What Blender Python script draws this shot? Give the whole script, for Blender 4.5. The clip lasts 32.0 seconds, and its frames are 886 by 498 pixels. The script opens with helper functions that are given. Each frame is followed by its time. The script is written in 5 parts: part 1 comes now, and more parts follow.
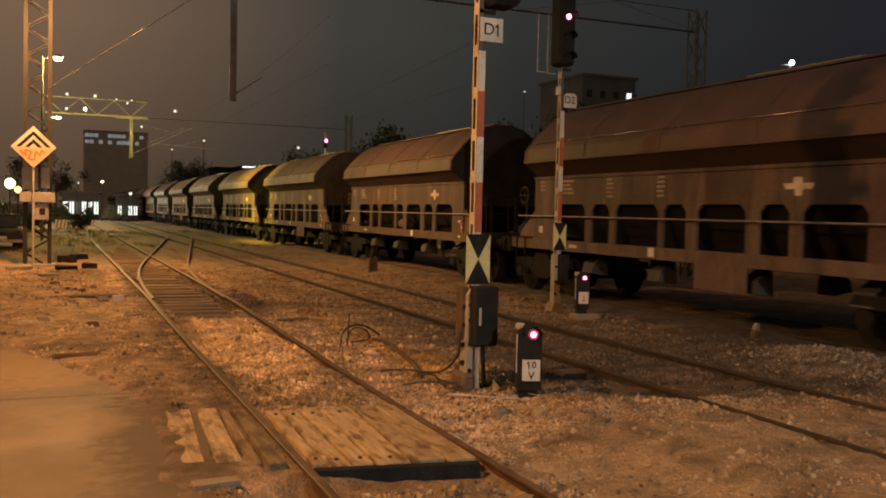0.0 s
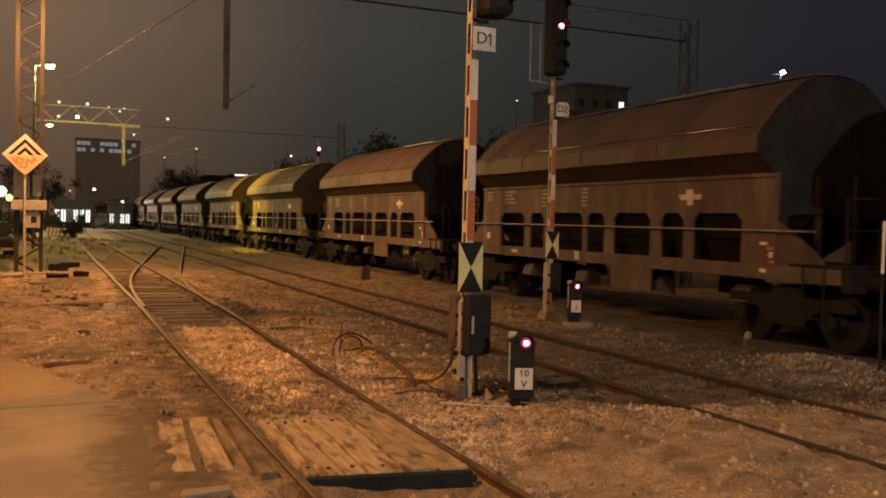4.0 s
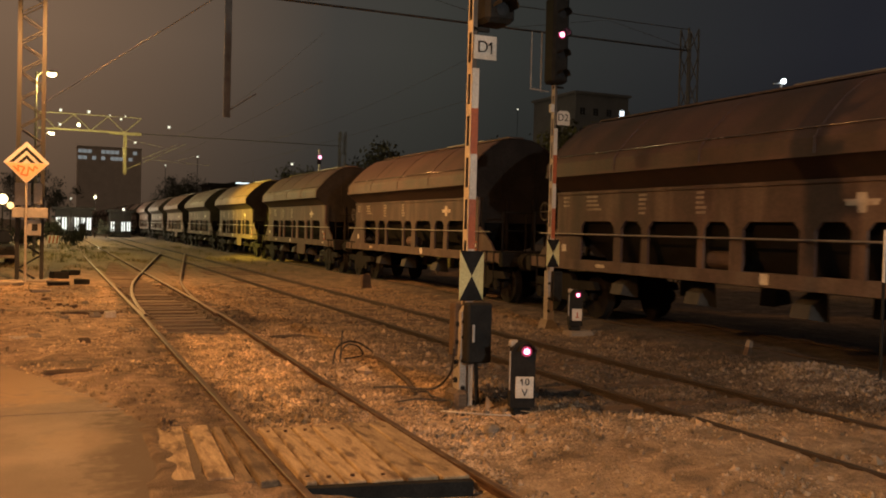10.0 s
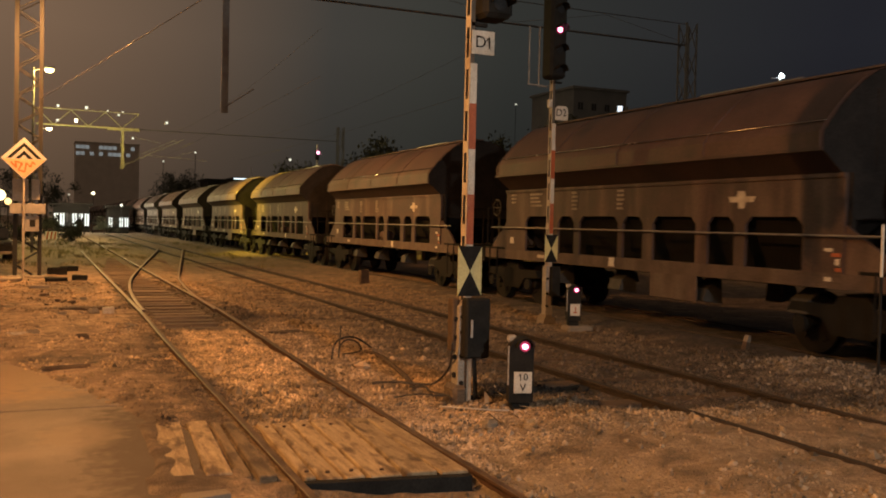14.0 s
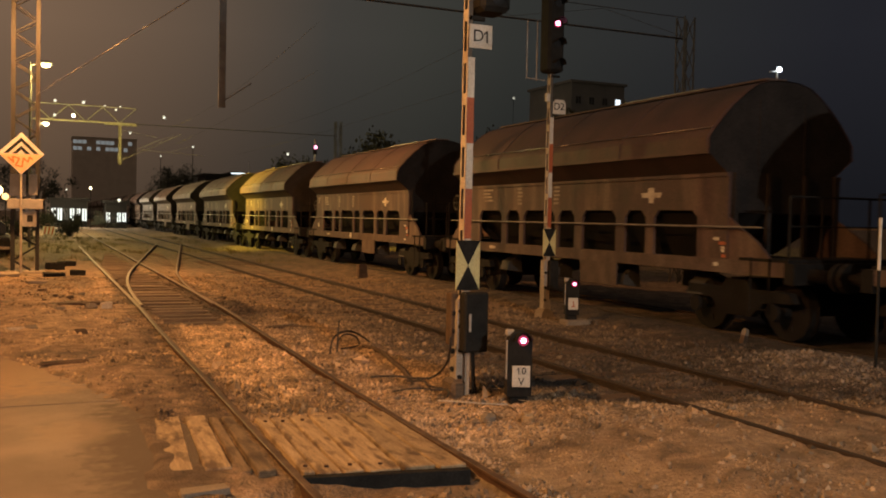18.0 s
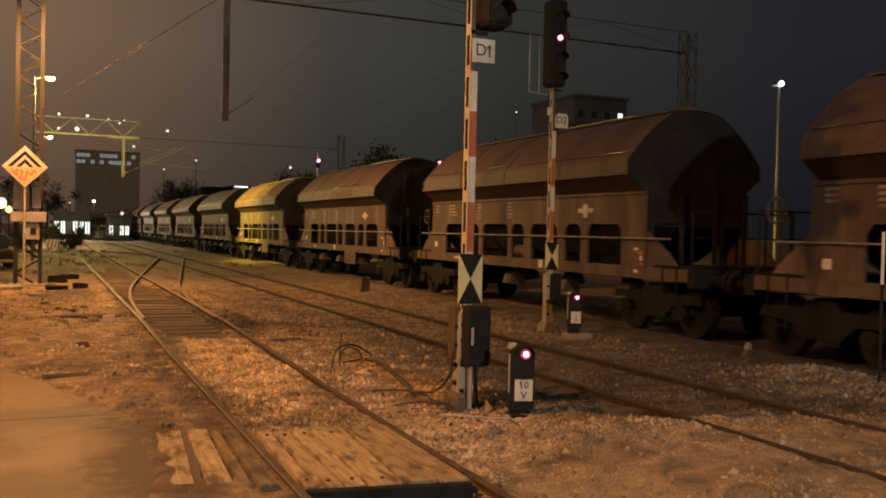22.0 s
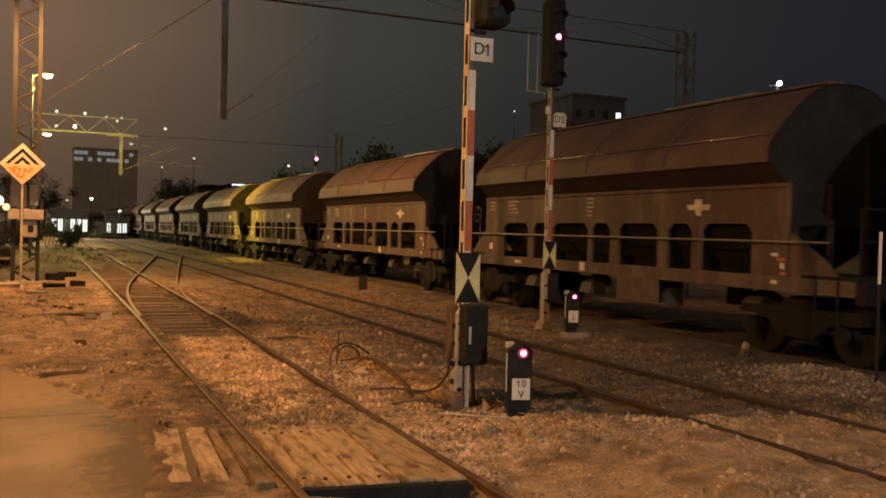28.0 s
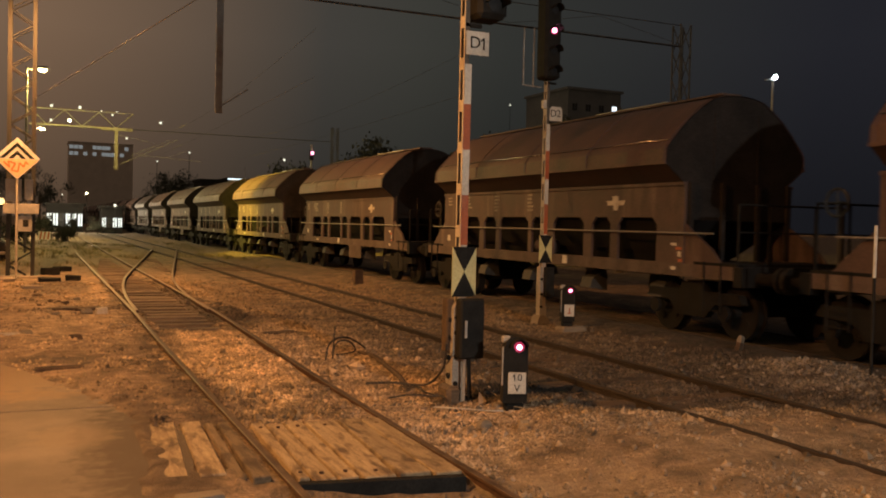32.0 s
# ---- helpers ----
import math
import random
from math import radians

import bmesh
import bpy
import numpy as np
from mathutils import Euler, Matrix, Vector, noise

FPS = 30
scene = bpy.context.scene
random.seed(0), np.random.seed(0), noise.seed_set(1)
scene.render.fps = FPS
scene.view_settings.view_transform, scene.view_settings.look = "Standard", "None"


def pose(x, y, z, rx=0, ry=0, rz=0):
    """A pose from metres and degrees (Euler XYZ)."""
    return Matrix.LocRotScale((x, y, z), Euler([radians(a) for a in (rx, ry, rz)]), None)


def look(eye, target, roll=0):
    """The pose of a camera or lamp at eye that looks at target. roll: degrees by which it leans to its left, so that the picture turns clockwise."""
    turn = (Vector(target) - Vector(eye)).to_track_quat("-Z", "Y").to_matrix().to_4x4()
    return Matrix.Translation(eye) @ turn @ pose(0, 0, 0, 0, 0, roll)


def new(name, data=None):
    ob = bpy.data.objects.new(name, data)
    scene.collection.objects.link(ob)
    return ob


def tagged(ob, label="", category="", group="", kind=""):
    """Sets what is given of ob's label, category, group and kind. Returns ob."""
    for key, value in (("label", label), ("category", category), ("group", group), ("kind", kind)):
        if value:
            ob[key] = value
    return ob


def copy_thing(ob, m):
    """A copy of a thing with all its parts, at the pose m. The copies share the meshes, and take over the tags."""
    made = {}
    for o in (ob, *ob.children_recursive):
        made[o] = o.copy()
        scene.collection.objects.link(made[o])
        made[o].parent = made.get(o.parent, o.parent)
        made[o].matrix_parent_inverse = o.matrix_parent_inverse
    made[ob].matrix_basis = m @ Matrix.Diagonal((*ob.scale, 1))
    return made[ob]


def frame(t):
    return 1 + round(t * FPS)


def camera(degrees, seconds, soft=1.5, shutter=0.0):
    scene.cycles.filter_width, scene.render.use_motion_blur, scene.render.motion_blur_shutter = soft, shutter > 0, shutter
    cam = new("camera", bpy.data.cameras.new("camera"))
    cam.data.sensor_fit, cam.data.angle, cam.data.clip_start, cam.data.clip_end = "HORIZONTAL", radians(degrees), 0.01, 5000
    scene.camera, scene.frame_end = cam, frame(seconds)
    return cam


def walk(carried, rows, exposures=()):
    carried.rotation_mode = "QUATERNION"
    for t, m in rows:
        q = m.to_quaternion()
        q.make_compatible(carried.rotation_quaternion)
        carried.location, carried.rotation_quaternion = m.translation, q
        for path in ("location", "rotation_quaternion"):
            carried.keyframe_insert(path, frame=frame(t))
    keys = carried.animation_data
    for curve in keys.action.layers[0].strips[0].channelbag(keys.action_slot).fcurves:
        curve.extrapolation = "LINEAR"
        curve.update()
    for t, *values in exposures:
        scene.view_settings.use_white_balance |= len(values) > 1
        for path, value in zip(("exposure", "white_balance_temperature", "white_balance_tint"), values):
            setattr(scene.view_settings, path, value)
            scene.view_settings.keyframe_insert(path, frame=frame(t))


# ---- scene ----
# ---------------- camera ----------------
EYE = (0.0, 0.0, 1.94)
cam = camera(52.2, 32.0, soft=1.9, shutter=0.5)
# seconds, then the turn about x, y and z in degrees
walk(cam, [(t, pose(*EYE, rx, ry, rz)) for t, rx, ry, rz in [
    (0, 87.691, -1.281, -23.185), (0.5, 87.654, -1.300, -23.180), (1, 87.551, -1.308, -23.192), (1.5, 87.505, -1.321, -23.274),
    (2, 87.533, -1.295, -23.319), (2.5, 87.731, -1.385, -23.462), (3, 87.922, -1.362, -23.558), (3.5, 88.094, -1.316, -23.595),
    (5.5, 88.476, -1.471, -23.817), (6, 88.548, -1.449, -23.810), (6.5, 88.650, -1.473, -23.811), (7, 88.712, -1.466, -23.777),
    (7.5, 88.778, -1.461, -23.743), (8, 88.770, -1.442, -23.774), (8.5, 88.688, -1.414, -23.756), (9, 88.754, -1.408, -23.704),
    (9.5, 88.766, -1.384, -23.675), (10, 88.754, -1.415, -23.599), (10.5, 88.650, -1.370, -23.586), (11, 88.649, -1.368, -23.543),
    (11.5, 88.641, -1.412, -23.580), (12, 88.642, -1.405, -23.598), (12.5, 88.581, -1.369, -23.651), (13, 88.573, -1.400, -23.654),
    (13.5, 88.514, -1.282, -23.683), (14, 88.461, -1.326, -23.712), (14.5, 88.407, -1.283, -23.696), (16.5, 88.102, -1.281, -23.845),
    (17, 88.025, -1.247, -23.827), (17.5, 88.038, -1.200, -23.837), (18, 88.100, -1.200, -23.838), (18.5, 88.161, -1.142, -23.800),
    (19, 88.251, -1.197, -23.787), (19.5, 88.252, -1.175, -23.805), (20, 88.351, -1.219, -23.805), (20.5, 88.419, -1.265, -23.818),
    (21, 88.613, -1.231, -23.739), (21.5, 88.820, -1.254, -23.731), (22, 88.948, -1.268, -23.680), (22.5, 89.035, -1.383, -23.691),
    (23, 89.078, -1.401, -23.620), (23.5, 89.025, -1.443, -23.636), (24, 89.083, -1.483, -23.605), (24.5, 89.060, -1.504, -23.596),
    (25, 89.084, -1.492, -23.644), (25.5, 89.016, -1.524, -23.621), (27.5, 89.005, -1.490, -23.818), (28, 88.870, -1.433, -23.818),
    (28.5, 88.761, -1.425, -23.774), (29, 88.715, -1.400, -23.870), (29.5, 88.664, -1.365, -23.866), (30, 88.611, -1.375, -23.869),
    (30.5, 88.636, -1.387, -23.938), (31, 88.592, -1.359, -23.973), (31.5, 88.552, -1.355, -24.003), (32, 88.506, -1.388, -24.072),
]])

# ---------------- night sky and lamps ----------------
scene.view_settings.exposure = 0.0
world = bpy.data.worlds.new("night_sky")
scene.world = world
world.use_nodes = True
wn, wl = world.node_tree.nodes, world.node_tree.links
bg = wn["Background"]
tc = wn.new("ShaderNodeTexCoord")
sep = wn.new("ShaderNodeSeparateXYZ")
wl.new(tc.outputs["Generated"], sep.inputs[0])
ramp = wn.new("ShaderNodeValToRGB")
ramp.color_ramp.elements[0].position, ramp.color_ramp.elements[0].color = 0.0, (0.175, 0.108, 0.066, 1)
ramp.color_ramp.elements[1].position, ramp.color_ramp.elements[1].color = 0.72, (0.0155, 0.0157, 0.0200, 1)
mid = ramp.color_ramp.elements.new(0.28)
mid.color = (0.0500, 0.0455, 0.0390, 1)
for at, shade in ((0.37, (0.0405, 0.0395, 0.0335, 1)), (0.46, (0.0290, 0.0298, 0.0264, 1))):
    ramp.color_ramp.elements.new(at).color = shade
wl.new(sep.outputs["X"], ramp.inputs[0])
low = wn.new("ShaderNodeMapRange")  # murkier towards the horizon
low.inputs["From Min"].default_value, low.inputs["From Max"].default_value = 0.02, 0.19
low.inputs["To Min"].default_value, low.inputs["To Max"].default_value = 0.56, 1.05
wl.new(sep.outputs["Z"], low.inputs["Value"])
dim = wn.new("ShaderNodeVectorMath")
dim.operation = "SCALE"
wl.new(ramp.outputs[0], dim.inputs[0])
wl.new(low.outputs[0], dim.inputs["Scale"])
wl.new(dim.outputs[0], bg.inputs["Color"])
bg.inputs["Strength"].default_value = 1.0


def lamp(name, at, watts, colour, radius=0.15):
    data = bpy.data.lights.new(name, "POINT")
    data.energy, data.color, data.shadow_soft_size = watts, colour, radius
    ob = new(name, data)
    ob.location = at
    return ob


SODIUM = (1.0, 0.435, 0.128)
lamp("yard_light", (4.6, -14.3, 6.7), 7200, (1.0, 0.90, 0.79), 0.2)
lamp("yellow_light", (0.1, 50.0, 8.9), 3400, (1.0, 0.74, 0.20), 0.15)


def downlight(name, at, target, watts, colour, angle, blend):
    """A luminaire that throws its light down and to the sides, little of it level."""
    data = bpy.data.lights.new(name, "SPOT")
    data.energy, data.color, data.shadow_soft_size, data.spot_size, data.spot_blend = watts, colour, 0.14, radians(angle), blend
    new(name, data).matrix_world = look(at, target)


downlight("sodium_light", (-4.0, 8.42, 7.6), (-3.2, 8.7, 0.0), 5100, SODIUM, 175, 0.62)
downlight("mast_light", (-0.35, 27.4, 9.2), (3.0, 29.5, 0.0), 9500, SODIUM, 146, 0.7)
downlight("yellow_beam", (0.12, 50.0, 8.9), (10.0, 50.2, 4.7), 33000, (1.0, 0.68, 0.05), 56, 0.9)
lamp("far_yellow_light", (0.13, 82.0, 8.8), 7000, (1.0, 0.76, 0.32), 0.15)
lamp("far_white_light", (7.6, 110.4, 3.3), 300, (1.0, 0.86, 0.62), 0.15)
lamp("far_white_light", (2.4, 112.7, 4.4), 4000, (1.0, 0.80, 0.50), 0.15)

# ---------------- materials ----------------


def surface(name, a, b, rough=0.7, metal=0.0, scale=4.0, fine=60.0, bump=0.3, dist=0.01, third=None, third_amount=0.5, vary=0.0, stretch=(1, 1, 1), streak=None):
    """Two colours mixed by coarse noise, a finer grain over it, relief and a roughness that varies."""
    m = bpy.data.materials.new(name)
    m.use_nodes = True
    n, l = m.node_tree.nodes, m.node_tree.links
    p = n["Principled BSDF"]
    co = n.new("ShaderNodeTexCoord")
    mp = n.new("ShaderNodeMapping")
    mp.inputs["Scale"].default_value = stretch
    place = co.outputs["Object"]
    if vary:
        ob_info, shift = n.new("ShaderNodeObjectInfo"), n.new("ShaderNodeVectorMath")
        shift.operation, shift.inputs[1].default_value = "MULTIPLY_ADD", (1, 1, 1)
        grow = n.new("ShaderNodeMath")
        grow.operation, grow.inputs[1].default_value = "MULTIPLY", 37.0
        l.new(ob_info.outputs["Random"], grow.inputs[0])
        l.new(co.outputs["Object"], shift.inputs[0])
        l.new(grow.outputs[0], shift.inputs[2])
        place = shift.outputs[0]
    l.new(place, mp.inputs[0])
    n1, n2 = n.new("ShaderNodeTexNoise"), n.new("ShaderNodeTexNoise")
    for node, s, d in ((n1, scale, 6), (n2, fine, 3)):
        node.inputs["Scale"].default_value, node.inputs["Detail"].default_value = s, d
        l.new(mp.outputs[0], node.inputs["Vector"])
    r1 = n.new("ShaderNodeValToRGB")
    r1.color_ramp.elements[0].position, r1.color_ramp.elements[1].position = 0.35, 0.68
    r1.color_ramp.elements[0].color, r1.color_ramp.elements[1].color = (*a, 1), (*b, 1)
    l.new(n1.outputs["Fac"], r1.inputs[0])
    colour = r1.outputs[0]
    if third:
        n3 = n.new("ShaderNodeTexNoise")
        n3.inputs["Scale"].default_value, n3.inputs["Detail"].default_value = scale * 0.37, 8
        m3 = n.new("ShaderNodeMapping")
        m3.inputs["Location"].default_value = (7.3, 2.1, 4.4)
        if streak:
            m3.inputs["Scale"].default_value = streak
        l.new(place, m3.inputs[0])
        l.new(m3.outputs[0], n3.inputs["Vector"])
        r3 = n.new("ShaderNodeValToRGB")
        r3.color_ramp.elements[0].position, r3.color_ramp.elements[1].position = 0.50, 0.66
        r3.color_ramp.elements[0].color, r3.color_ramp.elements[1].color = (0, 0, 0, 1), (third_amount,) * 3 + (1,)
        l.new(n3.outputs["Fac"], r3.inputs[0])
        mx = n.new("ShaderNodeMixRGB")
        mx.inputs["Color2"].default_value = (*third, 1)
        l.new(r3.outputs[0], mx.inputs["Fac"])
        l.new(colour, mx.inputs["Color1"])
        colour = mx.outputs[0]
    gr = n.new("ShaderNodeMixRGB")
    gr.blend_type, gr.inputs["Fac"].default_value = "OVERLAY", 0.55
    l.new(colour, gr.inputs["Color1"])
    l.new(n2.outputs["Fac"], gr.inputs["Color2"])
    colour = gr.outputs[0]
    if vary:
        oi, hsv, mr = n.new("ShaderNodeObjectInfo"), n.new("ShaderNodeHueSaturation"), n.new("ShaderNodeMapRange")
        mr.inputs["To Min"].default_value, mr.inputs["To Max"].default_value = 1 - vary, 1 + vary
        l.new(oi.outputs["Random"], mr.inputs["Value"])
        l.new(mr.outputs[0], hsv.inputs["Value"])
        l.new(colour, hsv.inputs["Color"])
        colour = hsv.outputs[0]
    l.new(colour, p.inputs["Base Color"])
    rr = n.new("ShaderNodeMapRange")
    rr.inputs["To Min"].default_value, rr.inputs["To Max"].default_value = max(0.05, rough - 0.12), min(1, rough + 0.12)
    l.new(n1.outputs["Fac"], rr.inputs["Value"])
    l.new(rr.outputs[0], p.inputs["Roughness"])
    p.inputs["Metallic"].default_value = metal
    if bump:
        ad = n.new("ShaderNodeMath")
        ad.operation = "ADD"
        l.new(n1.outputs["Fac"], ad.inputs[0])
        l.new(n2.outputs["Fac"], ad.inputs[1])
        bp = n.new("ShaderNodeBump")
        bp.inputs["Strength"].default_value, bp.inputs["Distance"].default_value = bump, dist
        l.new(ad.outputs[0], bp.inputs["Height"])
        l.new(bp.outputs[0], p.inputs["Normal"])
    return m


def glow(name, colour, strength):
    m = bpy.data.materials.new(name)
    m.use_nodes = True
    p = m.node_tree.nodes["Principled BSDF"]
    p.inputs["Base Color"].default_value = (0.02, 0.02, 0.02, 1)
    p.inputs["Emission Color"].default_value = (*colour, 1)
    p.inputs["Emission Strength"].default_value = strength
    return m


M_GROUND = surface("dirt_gravel", (0.178, 0.124, 0.077), (0.335, 0.24, 0.153), 0.95, 0, 1.7, 46, 1.0, 0.03, (0.085, 0.066, 0.05), 0.55)


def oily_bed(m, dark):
    """Darkens the ballast of the middle and the train's track, from the edge of the dirt road on."""
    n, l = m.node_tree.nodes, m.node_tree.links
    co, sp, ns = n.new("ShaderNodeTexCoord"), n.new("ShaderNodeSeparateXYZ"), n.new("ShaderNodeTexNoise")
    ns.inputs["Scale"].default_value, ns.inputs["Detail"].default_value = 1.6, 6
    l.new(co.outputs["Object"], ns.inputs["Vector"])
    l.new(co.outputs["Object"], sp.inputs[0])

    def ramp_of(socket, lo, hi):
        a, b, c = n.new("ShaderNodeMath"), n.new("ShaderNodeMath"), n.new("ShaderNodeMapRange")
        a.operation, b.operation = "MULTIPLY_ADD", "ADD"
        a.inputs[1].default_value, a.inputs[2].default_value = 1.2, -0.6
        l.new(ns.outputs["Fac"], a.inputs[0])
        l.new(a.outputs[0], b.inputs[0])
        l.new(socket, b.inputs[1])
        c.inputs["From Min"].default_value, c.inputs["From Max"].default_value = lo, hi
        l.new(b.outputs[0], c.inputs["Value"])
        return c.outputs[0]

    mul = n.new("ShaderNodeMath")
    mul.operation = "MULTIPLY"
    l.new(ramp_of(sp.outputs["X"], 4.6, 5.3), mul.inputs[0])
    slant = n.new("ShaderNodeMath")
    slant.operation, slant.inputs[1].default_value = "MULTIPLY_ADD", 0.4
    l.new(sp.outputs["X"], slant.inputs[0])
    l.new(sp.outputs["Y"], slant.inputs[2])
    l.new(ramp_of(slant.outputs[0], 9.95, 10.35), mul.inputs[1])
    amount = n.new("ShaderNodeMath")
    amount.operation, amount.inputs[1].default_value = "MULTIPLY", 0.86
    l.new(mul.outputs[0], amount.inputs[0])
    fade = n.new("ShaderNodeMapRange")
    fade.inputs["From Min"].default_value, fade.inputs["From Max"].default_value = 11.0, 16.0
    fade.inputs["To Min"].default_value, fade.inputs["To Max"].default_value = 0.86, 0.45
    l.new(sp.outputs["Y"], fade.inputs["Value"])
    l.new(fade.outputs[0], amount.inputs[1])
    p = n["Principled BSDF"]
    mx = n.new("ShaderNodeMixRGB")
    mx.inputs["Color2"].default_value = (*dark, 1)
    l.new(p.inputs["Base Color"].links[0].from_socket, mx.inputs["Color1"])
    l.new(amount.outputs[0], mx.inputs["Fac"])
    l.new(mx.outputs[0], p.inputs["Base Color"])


def gravel(m, cell):
    """Small angular pieces, each with its own tone and tilt, over the coarse relief."""
    n, l = m.node_tree.nodes, m.node_tree.links
    p = n["Principled BSDF"]
    co, vo, mr, hs, bp = (n.new("ShaderNode" + k) for k in ("TexCoord", "TexVoronoi", "MapRange", "HueSaturation", "Bump"))
    soft, amt = n.new("ShaderNodeTexNoise"), n.new("ShaderNodeMapRange")
    soft.inputs["Scale"].default_value, soft.inputs["Detail"].default_value = 1.3, 5
    l.new(co.outputs["Object"], soft.inputs["Vector"])
    amt.inputs["From Min"].default_value, amt.inputs["From Max"].default_value = 0.42, 0.62
    amt.inputs["To Min"].default_value, amt.inputs["To Max"].default_value = 0.35, 1.0
    l.new(soft.outputs["Fac"], amt.inputs["Value"])
    where, both, mud = n.new("ShaderNodeSeparateXYZ"), n.new("ShaderNodeMath"), n.new("ShaderNodeMath")
    both.operation = mud.operation = "MULTIPLY"
    l.new(co.outputs["Object"], where.inputs[0])
    for axis, lo, hi, least, into in (("X", 0.9, 1.7, 0.22, 0), ("Y", 6.2, 8.2, 0.45, 1)):   # trodden mud and road
        tread = n.new("ShaderNodeMapRange")
        tread.inputs["From Min"].default_value, tread.inputs["From Max"].default_value = lo, hi
        tread.inputs["To Min"].default_value = least
        l.new(where.outputs[axis], tread.inputs["Value"])
        l.new(tread.outputs[0], both.inputs[into])
    l.new(amt.outputs[0], mud.inputs[0])
    l.new(both.outputs[0], mud.inputs[1])
    l.new(mud.outputs[0], hs.inputs["Fac"])
    l.new(mud.outputs[0], bp.inputs["Strength"])
    vo.inputs["Scale"].default_value = 1 / cell
    l.new(co.outputs["Object"], vo.inputs["Vector"])
    sp = n.new("ShaderNodeSeparateXYZ")
    l.new(vo.outputs["Color"], sp.inputs[0])
    mr.inputs["To Min"].default_value, mr.inputs["To Max"].default_value = 0.42, 1.55
    l.new(sp.outputs[0], mr.inputs["Value"])
    l.new(mr.outputs[0], hs.inputs["Value"])
    l.new(p.inputs["Base Color"].links[0].from_socket, hs.inputs["Color"])
    l.new(hs.outputs[0], p.inputs["Base Color"])
    bp.inputs["Distance"].default_value = cell * 0.9
    bp.invert = True
    l.new(vo.outputs["Distance"], bp.inputs["Height"])
    l.new(p.inputs["Normal"].links[0].from_socket, bp.inputs["Normal"])
    l.new(bp.outputs[0], p.inputs["Normal"])


def stains(m, spots, grain=2.4):
    """Ragged patches of another tone: centre, half widths, colour, amount."""
    n, l = m.node_tree.nodes, m.node_tree.links
    p = n["Principled BSDF"]
    co, ns = n.new("ShaderNodeTexCoord"), n.new("ShaderNodeTexNoise")
    ns.inputs["Scale"].default_value, ns.inputs["Detail"].default_value = grain, 7
    l.new(co.outputs["Object"], ns.inputs["Vector"])
    for (x, y), (a, b), colour, amount in spots:
        sub, length, add, mr, mx = n.new("ShaderNodeMapping"), n.new("ShaderNodeVectorMath"), n.new("ShaderNodeMath"), n.new("ShaderNodeMapRange"), n.new("ShaderNodeMixRGB")
        sub.inputs["Location"].default_value, sub.inputs["Scale"].default_value = (-x / a, -y / b, 0), (1 / a, 1 / b, 0)
        l.new(co.outputs["Object"], sub.inputs[0])
        length.operation = "LENGTH"
        l.new(sub.outputs[0], length.inputs[0])
        add.operation, add.inputs[1].default_value = "MULTIPLY_ADD", 1.9
        l.new(ns.outputs["Fac"], add.inputs[0])
        l.new(length.outputs["Value"], add.inputs[2])
        mr.inputs["From Min"].default_value, mr.inputs["From Max"].default_value = 2.15, 1.55
        mr.inputs["To Min"].default_value, mr.inputs["To Max"].default_value = 0.0, amount
        l.new(add.outputs[0], mr.inputs["Value"])
        l.new(mr.outputs[0], mx.inputs["Fac"])
        l.new(p.inputs["Base Color"].links[0].from_socket, mx.inputs["Color1"])
        mx.inputs["Color2"].default_value = (*colour, 1)
        l.new(mx.outputs[0], p.inputs["Base Color"])


def patchy(m, scale, lo, hi):
    """Damp and dusty patches a hand to an arm wide, over all the rest."""
    n, l = m.node_tree.nodes, m.node_tree.links
    p = n["Principled BSDF"]
    co, ns, mr, hs = (n.new("ShaderNode" + k) for k in ("TexCoord", "TexNoise", "MapRange", "HueSaturation"))
    ns.inputs["Scale"].default_value, ns.inputs["Detail"].default_value, ns.inputs["Roughness"].default_value = scale, 9, 0.66
    ns.inputs["Distortion"].default_value = 0.6
    l.new(co.outputs["Object"], ns.inputs["Vector"])
    mr.inputs["From Min"].default_value, mr.inputs["From Max"].default_value = 0.36, 0.66
    mr.inputs["To Min"].default_value, mr.inputs["To Max"].default_value = lo, hi
    l.new(ns.outputs["Fac"], mr.inputs["Value"])
    l.new(mr.outputs[0], hs.inputs["Value"])
    l.new(p.inputs["Base Color"].links[0].from_socket, hs.inputs["Color"])
    l.new(hs.outputs[0], p.inputs["Base Color"])


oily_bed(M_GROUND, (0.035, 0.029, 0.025))
